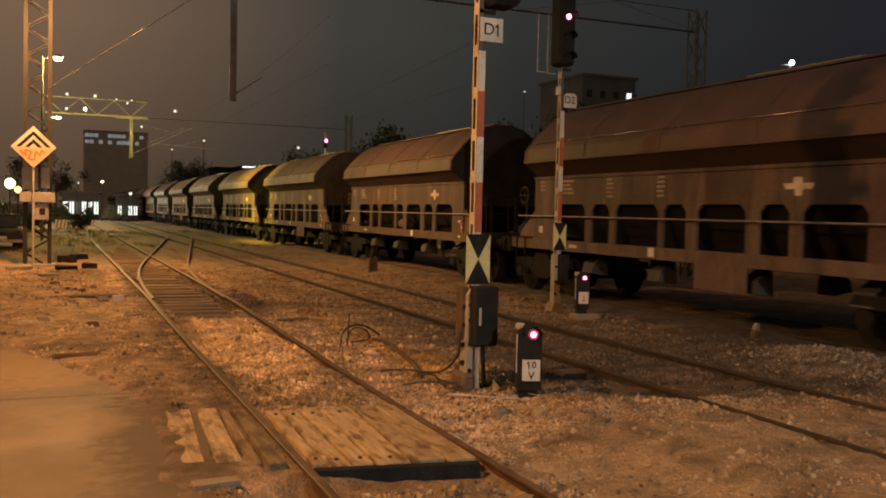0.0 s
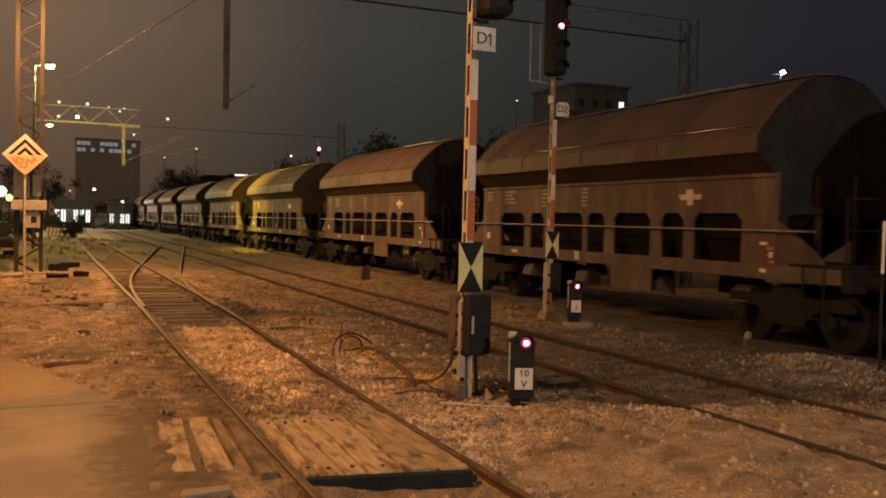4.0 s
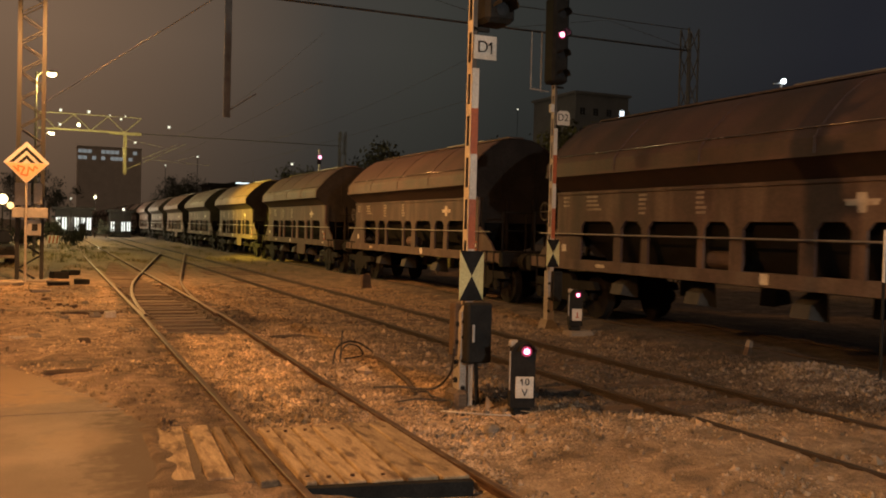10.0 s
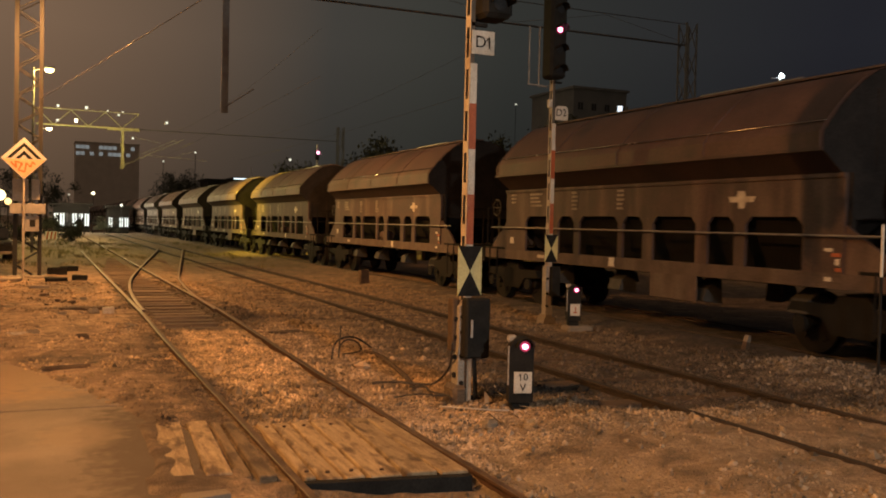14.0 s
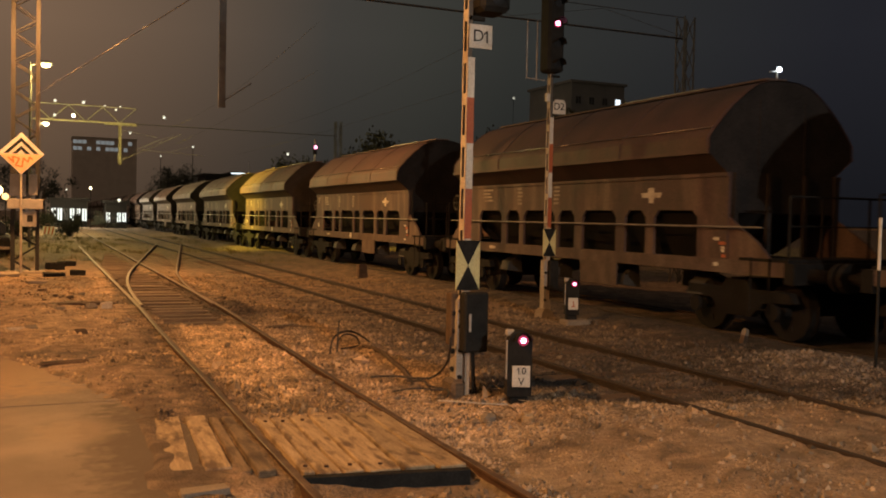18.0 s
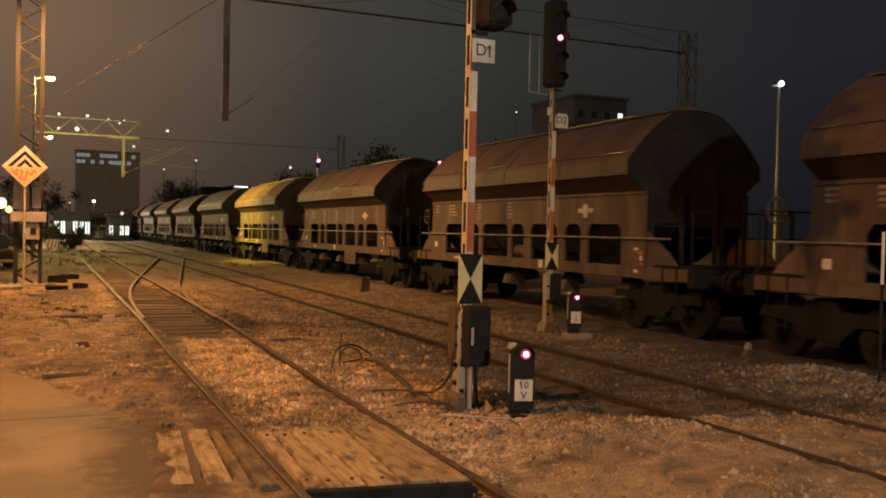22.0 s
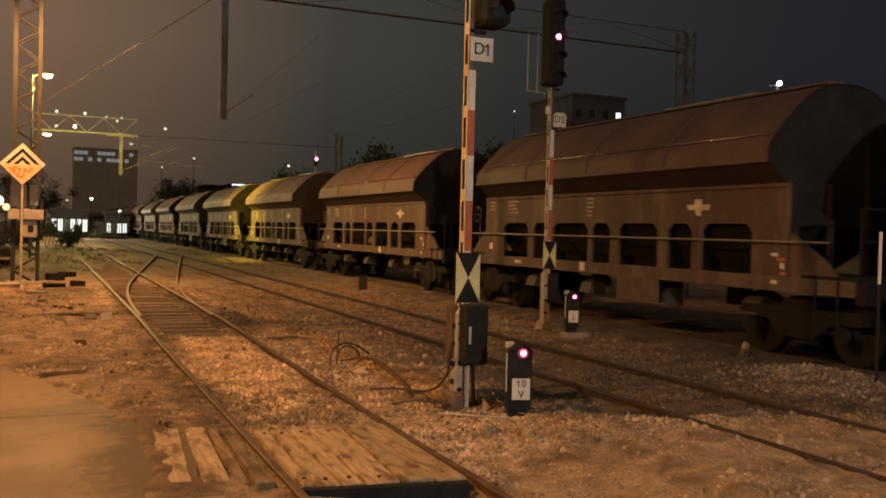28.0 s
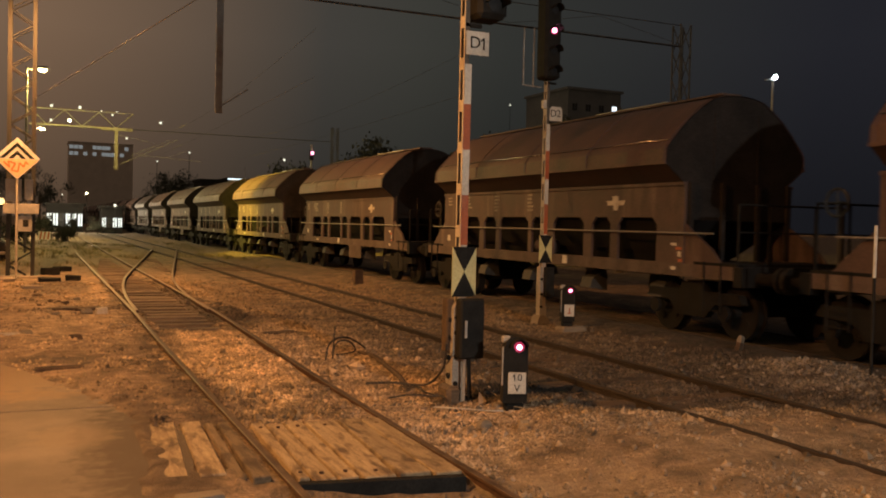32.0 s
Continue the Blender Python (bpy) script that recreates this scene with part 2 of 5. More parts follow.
# Dirt spots, plus a strip that paints shade beside and under the train.
# Near-black spots lie at the pit beside the signals.
# Spots right of the switch give hollows their shade as colour.
# Strips along the rails hold both grime and the rails' own shade.
# The first two spots darken ground that the lamps make too bright.
DIRT_AND_SHADE = (((-1.1, 22.5), (1.9, 7.5), (0.115, 0.080, 0.050), 0.5), ((3.0, 44.0), (9.0, 15.0), (0.095, 0.070, 0.046), 0.62), ((1.74, 13.5), (0.36, 7.0), (0.075, 0.053, 0.036), 0.7), ((3.26, 14.0), (0.34, 7.0), (0.075, 0.053, 0.036), 0.65), ((1.98, 22.5), (0.5, 7.0), (0.05, 0.036, 0.026), 0.85), ((3.0, 21.5), (0.55, 7.5), (0.05, 0.036, 0.026), 0.85), ((1.25, 10.5), (0.75, 1.7), (0.105, 0.073, 0.048), 0.38), ((1.02, 8.1), (0.38, 2.6), (0.085, 0.060, 0.040), 0.85), ((4.72, 9.12), (0.5, 0.4), (0.014, 0.012, 0.011), 0.95), ((2.65, 13.6), (0.95, 2.8), (0.56, 0.39, 0.21), 0.9), ((0.3, 17.5), (1.6, 3.2), (0.42, 0.30, 0.18), 0.7), ((9.3, 8.7), (0.9, 1.3), (0.17, 0.14, 0.11), 0.8), ((10.6, 14.0), (0.9, 14.0), (0.034, 0.029, 0.025), 0.8), ((3.95, 8.3), (0.8, 1.3), (0.40, 0.31, 0.22), 0.8), ((3.7, 5.9), (0.5, 0.9), (0.40, 0.33, 0.25), 0.7), ((4.0, 12.0), (1.1, 4.0), (0.36, 0.262, 0.17), 0.7), ((4.75, 12.4), (0.3, 2.2), (0.09, 0.07, 0.052), 0.5), ((5.0, 5.8), (2.6, 1.3), (0.235, 0.18, 0.122), 0.9), ((5.2, 7.35), (1.9, 0.5), (0.27, 0.215, 0.155), 0.7), ((3.66, 18.6), (0.30, 2.2), (0.045, 0.033, 0.025), 0.85), ((4.30, 17.7), (0.55, 0.45), (0.06, 0.042, 0.03), 0.7), ((0.75, 19.9), (0.9, 0.5), (0.05, 0.036, 0.026), 0.8), ((0.55, 26.5), (0.9, 2.5), (0.05, 0.038, 0.028), 0.7), ((4.7, 24.0), (0.8, 6.0), (0.11, 0.082, 0.058), 0.6), ((4.98, 9.38), (0.85, 0.62), (0.012, 0.0105, 0.0095), 0.98), ((5.55, 9.30), (0.75, 0.5), (0.012, 0.0105, 0.0095), 0.98))
stains(M_GROUND, DIRT_AND_SHADE)
patchy(M_GROUND, 2.6, 0.58, 1.58)
gravel(M_GROUND, 0.026)
M_STONE = surface("ballast_stone", (0.19, 0.132, 0.072), (0.345, 0.250, 0.142), 0.9, 0, 9.0, 50, 0.5, 0.01)


def mottled(m, spread):
    """Each loose piece a little lighter or darker than the next."""
    n, l = m.node_tree.nodes, m.node_tree.links
    ge, mr, hs = n.new("ShaderNodeNewGeometry"), n.new("ShaderNodeMapRange"), n.new("ShaderNodeHueSaturation")
    mr.inputs["To Min"].default_value, mr.inputs["To Max"].default_value = 1 - spread, 1 + spread
    p = n["Principled BSDF"]
    l.new(ge.outputs["Random Per Island"], mr.inputs["Value"])
    l.new(mr.outputs[0], hs.inputs["Value"])
    l.new(p.inputs["Base Color"].links[0].from_socket, hs.inputs["Color"])
    l.new(hs.outputs[0], p.inputs["Base Color"])


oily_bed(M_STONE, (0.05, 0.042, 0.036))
stains(M_STONE, DIRT_AND_SHADE)
patchy(M_STONE, 2.6, 0.62, 1.55)
mottled(M_STONE, 0.62)
M_CONCRETE = surface("worn_concrete", (0.165, 0.135, 0.10), (0.25, 0.21, 0.16), 0.85, 0, 1.1, 70, 0.55, 0.010, (0.12, 0.094, 0.068), 0.85)
stains(M_CONCRETE, (((0.95, 8.2), (0.6, 2.6), (0.08, 0.058, 0.040), 0.85), ((-0.3, 12.8), (1.1, 1.6), (0.36, 0.25, 0.14), 0.6), ((-0.4, 7.0), (0.8, 0.7), (0.14, 0.11, 0.08), 0.5), ((-0.9, 9.4), (0.55, 0.4), (0.11, 0.085, 0.06), 0.45), ((0.35, 6.5), (0.6, 0.35), (0.10, 0.08, 0.06), 0.5), ((-0.2, 11.3), (0.8, 0.28), (0.30, 0.21, 0.12), 0.5), ((0.3, 9.1), (0.4, 0.5), (0.28, 0.22, 0.15), 0.5)), 7.0)
M_OLDPLANK = surface("dirty_weathered_plank", (0.12, 0.085, 0.052), (0.23, 0.17, 0.105), 0.9, 0, 5, 40, 0.6, 0.01, (0.055, 0.038, 0.026), 0.85, 0.14, (5, 0.5, 5), (3.6, 1.3, 2))
M_PLANK = surface("weathered_plank", (0.25, 0.185, 0.11), (0.40, 0.31, 0.195), 0.85, 0, 5, 40, 0.5, 0.008, (0.085, 0.053, 0.032), 0.92, 0.14, (5, 0.5, 5), (4.6, 1.5, 2))
M_SLEEPER = surface("weathered_sleeper", (0.088, 0.062, 0.042), (0.165, 0.12, 0.082), 0.9, 0, 5, 45, 0.5, 0.01, (0.08, 0.06, 0.045), 0.5, 0.25, (0.6, 6, 6))
M_RUSTRAIL = surface("rusty_rail", (0.065, 0.037, 0.022), (0.115, 0.064, 0.037), 0.75, 0.3, 9, 90, 0.35, 0.004)
M_DARKRAIL = surface("dark_rusty_rail_head", (0.024, 0.017, 0.012), (0.045, 0.031, 0.022), 0.8, 0.1, 6, 90, 0.2, 0.003)
M_RAILTOP = surface("worn_rail_head", (0.11, 0.072, 0.046), (0.205, 0.145, 0.10), 0.5, 0.5, 6, 120, 0.12, 0.002)
M_WAGON = surface("oxide_red_wagon", (0.047, 0.0265, 0.022), (0.071, 0.0415, 0.035), 0.68, 0.0, 2.6, 26, 0.15, 0.006, (0.16, 0.11, 0.08), 0.55, 0.12, (1, 1, 1), (1.5, 2.2, 0.45))
# Near black: the shade of the unlit ends is put in the colour.
M_END = surface("shaded_wagon_end", (0.019, 0.017, 0.0165), (0.031, 0.027, 0.0255), 0.85, 0.0, 2.0, 30, 0.2, 0.006)
M_ROOF = surface("faded_wagon_roof", (0.058, 0.0305, 0.0245), (0.088, 0.048, 0.039), 0.62, 0.0, 1.6, 22, 0.15, 0.006, (0.036, 0.022, 0.017), 0.85, 0.14, (1, 1, 1), (0.7, 1.7, 0.7))
# Grime, with the shade under and inside the wagons painted in.
M_UNDER = surface("grimy_shaded_underframe", (0.0086, 0.0081, 0.0076), (0.0151, 0.0138, 0.0130), 0.88, 0.1, 4, 50, 0.3, 0.006)
M_SILL = surface("dusty_frame_sill", (0.060, 0.040, 0.033), (0.098, 0.070, 0.058), 0.8, 0.0, 3.0, 30, 0.15, 0.006, (0.13, 0.105, 0.085), 0.5, 0.12, (1, 1, 1), (1.5, 2.2, 0.8))
M_BOXGREY = surface("dusty_steel", (0.030, 0.029, 0.0265), (0.054, 0.051, 0.047), 0.75, 0.1, 5, 50, 0.2, 0.004)
M_BARSTEEL = surface("bare_handrail_steel", (0.17, 0.16, 0.15), (0.26, 0.25, 0.23), 0.5, 0.4, 6, 60, 0.05, 0.002)
# Roof paint made darker: the eaves' shade is in the skirt's colour.
M_SKIRT = surface("shaded_roof_skirt", (0.030, 0.016, 0.012), (0.050, 0.027, 0.021), 0.75, 0.0, 2.0, 26, 0.15, 0.006, (0.018, 0.012, 0.010), 0.6, 0.12, (1, 1, 1), (1, 2.2, 0.5))
M_SEAM = surface("bright_roof_seam", (0.22, 0.20, 0.18), (0.34, 0.31, 0.28), 0.24, 1.0, 3, 30, 0.05, 0.002)
M_WHITE = surface("white_enamel", (0.49, 0.465, 0.41), (0.60, 0.57, 0.505), 0.5, 0, 6, 60, 0.05, 0.002, (0.40, 0.33, 0.25), 0.35)
M_CREAM = surface("weathered_cream_paint", (0.38, 0.33, 0.265), (0.52, 0.465, 0.38), 0.6, 0, 5, 60, 0.1, 0.003, (0.24, 0.15, 0.09), 0.6)
M_RED = surface("signal_red_paint", (0.31, 0.075, 0.024), (0.40, 0.105, 0.034), 0.55, 0, 6, 60, 0.08, 0.002, (0.28, 0.12, 0.07), 0.5)
M_YELLOW = surface("sign_yellow", (0.56, 0.50, 0.22), (0.64, 0.58, 0.28), 0.5, 0, 6, 60, 0.04, 0.002, (0.40, 0.33, 0.16), 0.4)
M_BLACK = surface("matt_black_paint", (0.015, 0.0147, 0.014), (0.025, 0.0245, 0.023), 0.7, 0, 6, 60, 0.1, 0.002)
M_BLACK.node_tree.nodes["Principled BSDF"].inputs["Specular IOR Level"].default_value = 0.08
M_FADED = surface("faded_wagon_lettering", (0.20, 0.165, 0.13), (0.32, 0.27, 0.215), 0.7, 0, 7, 60, 0.05, 0.002, (0.10, 0.06, 0.045), 0.8)
M_ORANGE = surface("sign_orange", (0.70, 0.38, 0.20), (0.78, 0.44, 0.24), 0.5, 0, 5, 60, 0.05, 0.002)
M_ORANGE2 = surface("orange_spray_paint", (0.58, 0.13, 0.03), (0.68, 0.18, 0.04), 0.5, 0, 5, 60, 0.05, 0.002)
M_GALV = surface("galvanised_steel", (0.34, 0.33, 0.31), (0.46, 0.45, 0.42), 0.5, 0.35, 5, 60, 0.1, 0.003, (0.22, 0.15, 0.10), 0.4)
M_LATTICE = surface("weathered_mast_steel", (0.075, 0.069, 0.061), (0.12, 0.11, 0.096), 0.8, 0.1, 4, 40, 0.1, 0.003, (0.10, 0.06, 0.04), 0.5)
M_MAST = surface("dull_mast_paint", (0.015, 0.014, 0.013), (0.022, 0.0205, 0.019), 0.85, 0.0, 3, 40, 0.1, 0.003, (0.03, 0.02, 0.014), 0.5)
M_GREYBOX = surface("grey_cabinet_paint", (0.26, 0.24, 0.21), (0.36, 0.33, 0.29), 0.6, 0, 4, 50, 0.1, 0.003, (0.16, 0.12, 0.08), 0.5)
M_RUBBER = surface("black_hose", (0.022, 0.018, 0.015), (0.055, 0.044, 0.035), 0.7, 0, 8, 60, 0.2, 0.003)
M_WALLWHITE = surface("far_white_wall", (0.085, 0.095, 0.11), (0.125, 0.135, 0.15), 0.9, 0, 0.3, 8, 0.1, 0.01)
M_GLASSDARK = surface("dark_window_glass", (0.02, 0.022, 0.025), (0.03, 0.033, 0.037), 0.15, 0, 2, 20, 0, 0)
M_LEAF = surface("dark_foliage", (0.016, 0.019, 0.011), (0.032, 0.036, 0.020), 0.8, 0, 2, 12, 0.2, 0.02)
M_BARK = surface("bark", (0.07, 0.05, 0.035), (0.12, 0.09, 0.06), 0.9, 0, 4, 30, 0.4, 0.02)
M_OLDWOOD = surface("dark_rotten_wood", (0.055, 0.034, 0.02), (0.10, 0.064, 0.038), 0.9, 0, 6, 50, 0.5, 0.008)
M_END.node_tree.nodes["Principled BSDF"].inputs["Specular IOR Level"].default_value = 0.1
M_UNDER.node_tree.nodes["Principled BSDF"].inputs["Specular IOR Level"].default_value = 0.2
M_GRASS = surface("dry_grass", (0.10, 0.09, 0.035), (0.19, 0.155, 0.07), 0.9, 0, 2, 20, 0.1, 0.01)
M_WIRE = surface("overhead_wire", (0.30, 0.27, 0.22), (0.42, 0.38, 0.32), 0.4, 0.6, 5, 60, 0, 0)
M_CARPAINT = surface("dark_car_paint", (0.03, 0.03, 0.035), (0.045, 0.045, 0.05), 0.25, 0.3, 2, 60, 0, 0)
G_RED = glow("red_signal_light", (1.0, 0.30, 0.50), 9)
G_REDFAR = glow("far_red_signal_light", (1.0, 0.30, 0.48), 4.5)
G_REDDIM = glow("red_lens_halo", (1.0, 0.05, 0.16), 0.45)
G_WHITE = glow("cold_lamp_light", (0.80, 0.93, 1.0), 16)
G_SODIUM = glow("sodium_lamp_light", (1.0, 0.62, 0.22), 2.6)
G_GLOBE = glow("warm_globe_light", (1.0, 0.80, 0.40), 4.0)
G_YELLOW = glow("yellow_lamp_light", (1.0, 0.86, 0.50), 10)
G_SMALL = glow("small_far_lamp_light", (0.95, 0.92, 0.72), 1.3)
G_WINDOW = glow("lit_window", (0.80, 0.92, 1.0), 1.7)
G_SHOP = glow("lit_shop_window", (0.90, 0.95, 0.88), 1.3)
G_OFFICE = glow("lit_office_window", (0.80, 0.86, 0.86), 0.24)

# ---------------- building helpers ----------------


def box(bm, x0, x1, y0, y1, z0, z1):
    v = [bm.verts.new((x, y, z)) for z in (z0, z1) for x, y in ((x0, y0), (x1, y0), (x1, y1), (x0, y1))]
    for f in ((3, 2, 1, 0), (4, 5, 6, 7), (0, 1, 5, 4), (1, 2, 6, 5), (2, 3, 7, 6), (3, 0, 4, 7)):
        bm.faces.new([v[i] for i in f])


def boxes(*rows, bevel=0.0):
    bm = bmesh.new()
    for r in rows:
        box(bm, *r)
    if bevel:
        bmesh.ops.bevel(bm, geom=bm.edges[:], offset=bevel, segments=1, affect="EDGES", clamp_overlap=True)
    return bm


def tube(bm, a, b, r, n=8, r2=None):
    """A round bar from a to b."""
    a, b = Vector(a), Vector(b)
    q = (b - a).to_track_quat("Z", "Y")
    r2 = r if r2 is None else r2
    rings = []
    for p, rad in ((a, r), (b, r2)):
        rings.append([bm.verts.new(p + q @ Vector((rad * math.cos(2 * math.pi * i / n), rad * math.sin(2 * math.pi * i / n), 0))) for i in range(n)])
    for i in range(n):
        bm.faces.new((rings[0][i], rings[0][(i + 1) % n], rings[1][(i + 1) % n], rings[1][i]))
    bm.faces.new(rings[0][::-1])
    bm.faces.new(rings[1])


def tubes(*rows, n=8):
    bm = bmesh.new()
    for r in rows:
        tube(bm, r[0], r[1], r[2], n, r[3] if len(r) > 3 else None)
    return bm


def sweep(bm, line, profile, closed=True):
    """Profile points (side, up) carried along a line of points."""
    rings = []
    for i, p in enumerate(line):
        d = (Vector(line[min(i + 1, len(line) - 1)]) - Vector(line[max(i - 1, 0)])).normalized()
        side = d.cross(Vector((0, 0, 1))).normalized()
        up = side.cross(d)
        rings.append([bm.verts.new(Vector(p) + side * s + up * u) for s, u in profile])
    k = len(profile)
    for a, b in zip(rings, rings[1:]):
        for i in range(k if closed else k - 1):
            bm.faces.new((a[i], a[(i + 1) % k], b[(i + 1) % k], b[i]))
    if closed:
        bm.faces.new(rings[0][::-1])
        bm.faces.new(rings[-1])


def prism(outline, axis, lo, hi):
    """An outline of 2D points drawn out along x, y or z."""
    bm = bmesh.new()

    def at(p, h):
        return {"x": (h, p[0], p[1]), "y": (p[0], h, p[1]), "z": (p[0], p[1], h)}[axis]

    a = [bm.verts.new(at(p, lo)) for p in outline]
    b = [bm.verts.new(at(p, hi)) for p in outline]
    bm.faces.new(a[::-1])
    bm.faces.new(b)
    for i in range(len(a)):
        j = (i + 1) % len(a)
        bm.faces.new((a[i], a[j], b[j], b[i]))
    bmesh.ops.recalc_face_normals(bm, faces=bm.faces[:])
    return bm


def mesh_of(name, bm, material, smooth=False):
    me = bpy.data.meshes.new(name)
    bmesh.ops.recalc_face_normals(bm, faces=bm.faces[:])
    bm.to_mesh(me)
    bm.free()
    me.materials.append(material)
    if smooth:
        for p in me.polygons:
            p.use_smooth = True
    return me


def part(name, bm, material, parent, label="", smooth=False, at=None):
    ob = new(name, mesh_of(name, bm, material, smooth))
    ob.parent = parent
    if at:
        ob.location = at
    if label:
        ob["label"] = label
    return ob


def solid(name, bm, material, label, category, group="", kind="", at=None, smooth=False):
    ob = new(name, mesh_of(name, bm, material, smooth))
    if at:
        ob.location = at
    return tagged(ob, label, category, group, kind)


def thing(name, at, label, category, group="", kind=""):
    ob = new(name)
    ob.location = at
    ob.empty_display_size = 0.2
    return tagged(ob, label, category, group, kind)


def sheet(name, verts, faces, material, smooth=False):
    me = bpy.data.meshes.new(name)
    me.from_pydata(verts, [], faces)
    me.materials.append(material)
    if smooth:
        me.polygons.foreach_set("use_smooth", [True] * len(me.polygons))
    me.update()
    return me


def lettering(text, size, material, parent, at, name="lettering", turn=90):
    """Letters from the built-in font, standing upright and facing -y."""
    cu = bpy.data.curves.new(name, "FONT")
    cu.body, cu.size, cu.extrude, cu.align_x, cu.align_y = text, size, 0.002, "CENTER", "CENTER"
    tmp = bpy.data.objects.new(name, cu)
    me = bpy.data.meshes.new_from_object(tmp)
    bpy.data.objects.remove(tmp)
    me.materials.clear()
    me.materials.append(material)
    ob = new(name, me)
    ob.parent = parent
    ob.location = at
    ob.rotation_euler = (radians(turn), 0, 0)
    return ob


def figure_one(h, material, parent, at):
    """The figure 1: an upright stroke with a slanting flag."""
    w = 0.125 * h
    bm = prism([(-w / 2, -h / 2), (w / 2, -h / 2), (w / 2, h / 2), (-w * 0.3, h / 2), (-w * 2.3, h * 0.27), (-w * 2.3, h * 0.13), (-w / 2, h * 0.29)], "y", -0.002, 0.002)
    return part("lettering", bm, material, parent, at=at)


# ---------------- lie of the land ----------------
GAUGE = 1.507  # between rail centres
RAIL_H = 0.14  # rail height of the level tracks


def ease(a):
    a = min(1.0, max(0.0, a))
    return a * a * (3 - 2 * a)


def near_rail_z(y):
    return RAIL_H - 0.27 * ease((18.5 - y) / 11.0)


def near_rail_x(y):
    return 1.70 + 0.17 * ease((17.0 - y) / 9.0)


EDGE = [(5.0, 0.95), (6.4, 0.88), (7.3, 0.84), (7.9, 0.94), (8.7, 1.0), (9.6, 0.93), (10.5, 0.74), (11.5, 0.42), (12.6, 0.05), (13.4, -0.30), (14.2, -0.58), (14.8, -2.5), (15.3, -14.0)]
APRON_TOP = -0.125


def apron_edge(y):
    """Where the dirt begins to cover the concrete."""
    if y <= EDGE[0][0]:
        return EDGE[0][1]
    for (a, x0), (b, x1) in zip(EDGE, EDGE[1:]):
        if y <= b:
            return x0 + (x1 - x0) * (y - a) / (b - a)
    return -14.0


def branch(y):
    """Sideways distance of the diverging track."""
    if y < 18:
        return 0.0
    if y < 31:
        return 0.0054 * (y - 18) ** 2
    return min(4.33, 0.913 + 0.14 * (y - 31))


def ground_z(x, y):
    """Height of the trodden ballast and dirt."""
    near = near_rail_z(y) - 0.045 - 0.035 * ease((y - 9) / 5)
    rx = near_rail_x(y)
    if 15.9 < y < 46:                                             # hollows between the sleepers of the switch
        near -= 0.10 * ease((y - 15.9) / 0.4) * ease((x - rx - 0.16) / 0.18) * ease((rx + GAUGE - 0.20 - x) / 0.22)
    mid = 0.01 + 0.055 * ease((7.9 - y) / 0.45)
    w = ease((x - 3.6) / 1.6)
    z = near * (1 - w) + mid * w
    if y < 7.0:                                                   # hollow before the crossing deck
        z -= 0.10 * ease((6.95 - y) / 0.2) * ease((x - 1.2) / 0.2) * ease((rx + GAUGE + 0.05 - x) / 0.15)
    z += 0.10 * ease((x - 9.2) / 1.2)                             # shoulder of the train's track
    z += 0.24 * math.exp(-((x - 9.2) / 0.75) ** 2 - ((y - 8.8) / 1.1) ** 2)  # heap of ballast
    z -= 0.06 * math.exp(-((x - 5.0) / 0.42) ** 2 - ((y - 9.4) / 0.34) ** 2)  # pit beside the signals
    z += 0.05 * math.exp(-((x - 4.2) / 0.6) ** 2 - ((y - 8.75) / 0.5) ** 2)  # low mound round the signal's foot
    z += 0.02 * math.exp(-((x - 4.9) / 1.2) ** 2 - ((y - 7.4) / 1.0) ** 2)
    if y < 70 and -8 < x < 20:
        z += 0.030 * noise.noise((x * 0.9, y * 0.9, 0)) + 0.020 * noise.noise((x * 3.1, y * 3.1, 5.0)) + 0.020 * noise.noise((x * 6.1, y * 6.1, 2.0))
    if abs(x - 6.05 - (GAUGE if x > 6.8 else 0)) < 0.2:           # grooves along the middle track's rails
        road = ease((7.75 - 0.25 * (x - 6) - y) / 0.5)
        z = min(z, 0.075 + 0.020 * road - 0.05 * (1 - 0.72 * road) * ease((0.2 - abs(x - 6.05 - (GAUGE if x > 6.8 else 0))) / 0.12)) + 0.02 * road * noise.noise((x * 2, y * 5, 3.3))
    d = x - apron_edge(y)
    if y < 15.3 and d < 0.6:
        lip = APRON_TOP + min(0.03, max(-0.12, d * 0.16)) + 0.022 * noise.noise((x * 4.1, y * 4.1, 9.0)) + 0.012 * noise.noise((x * 11, y * 11, 4.0))
        k = ease((0.6 - d) / 0.45)
        z = z * (1 - k) + lip * k
    if 7.15 < y < 9.4 and 0.84 < x < 1.85:                         # room for the side planks, dirt over the outer one
        z = min(z, -0.140 + 0.030 * ease((7.75 - y) / 0.3) + 0.02 * noise.noise((x * 6, y * 6, 1.0)) + 0.045 * ease((1.08 - x) / 0.12))
        if x < 1.15:
            z = -0.128 + 0.03 * ease((1.10 - x) / 0.2) + 0.03 * noise.noise((x * 5, y * 2.6, 6.0))
    if 6.7 < y < 7.5 and 0.75 < x < 1.6:                           # dirt trodden up to the planks' ends
        z = max(z, -0.17 + 0.055 * ease((y - 6.7) / 0.35) * ease((1.6 - x) / 0.12) + 0.018 * noise.noise((x * 6, y * 6, 8.0)))
    if x > 14:
        z -= 0.1 * ease((x - 14) / 3)
    return z


def graded(lo, a, b, hi, step):
    """Grid lines: fine between a and b, ever wider beyond."""
    out = [a + i * (b - a) / round((b - a) / step) for i in range(round((b - a) / step) + 1)]
    s, v = step, b
    while v < hi:
        s *= 1.35
        v += s
        out.append(min(v, hi))
    s, v = step, a
    while v > lo:
        s *= 1.35
        v -= s
        out.insert(0, max(v, lo))
    return out


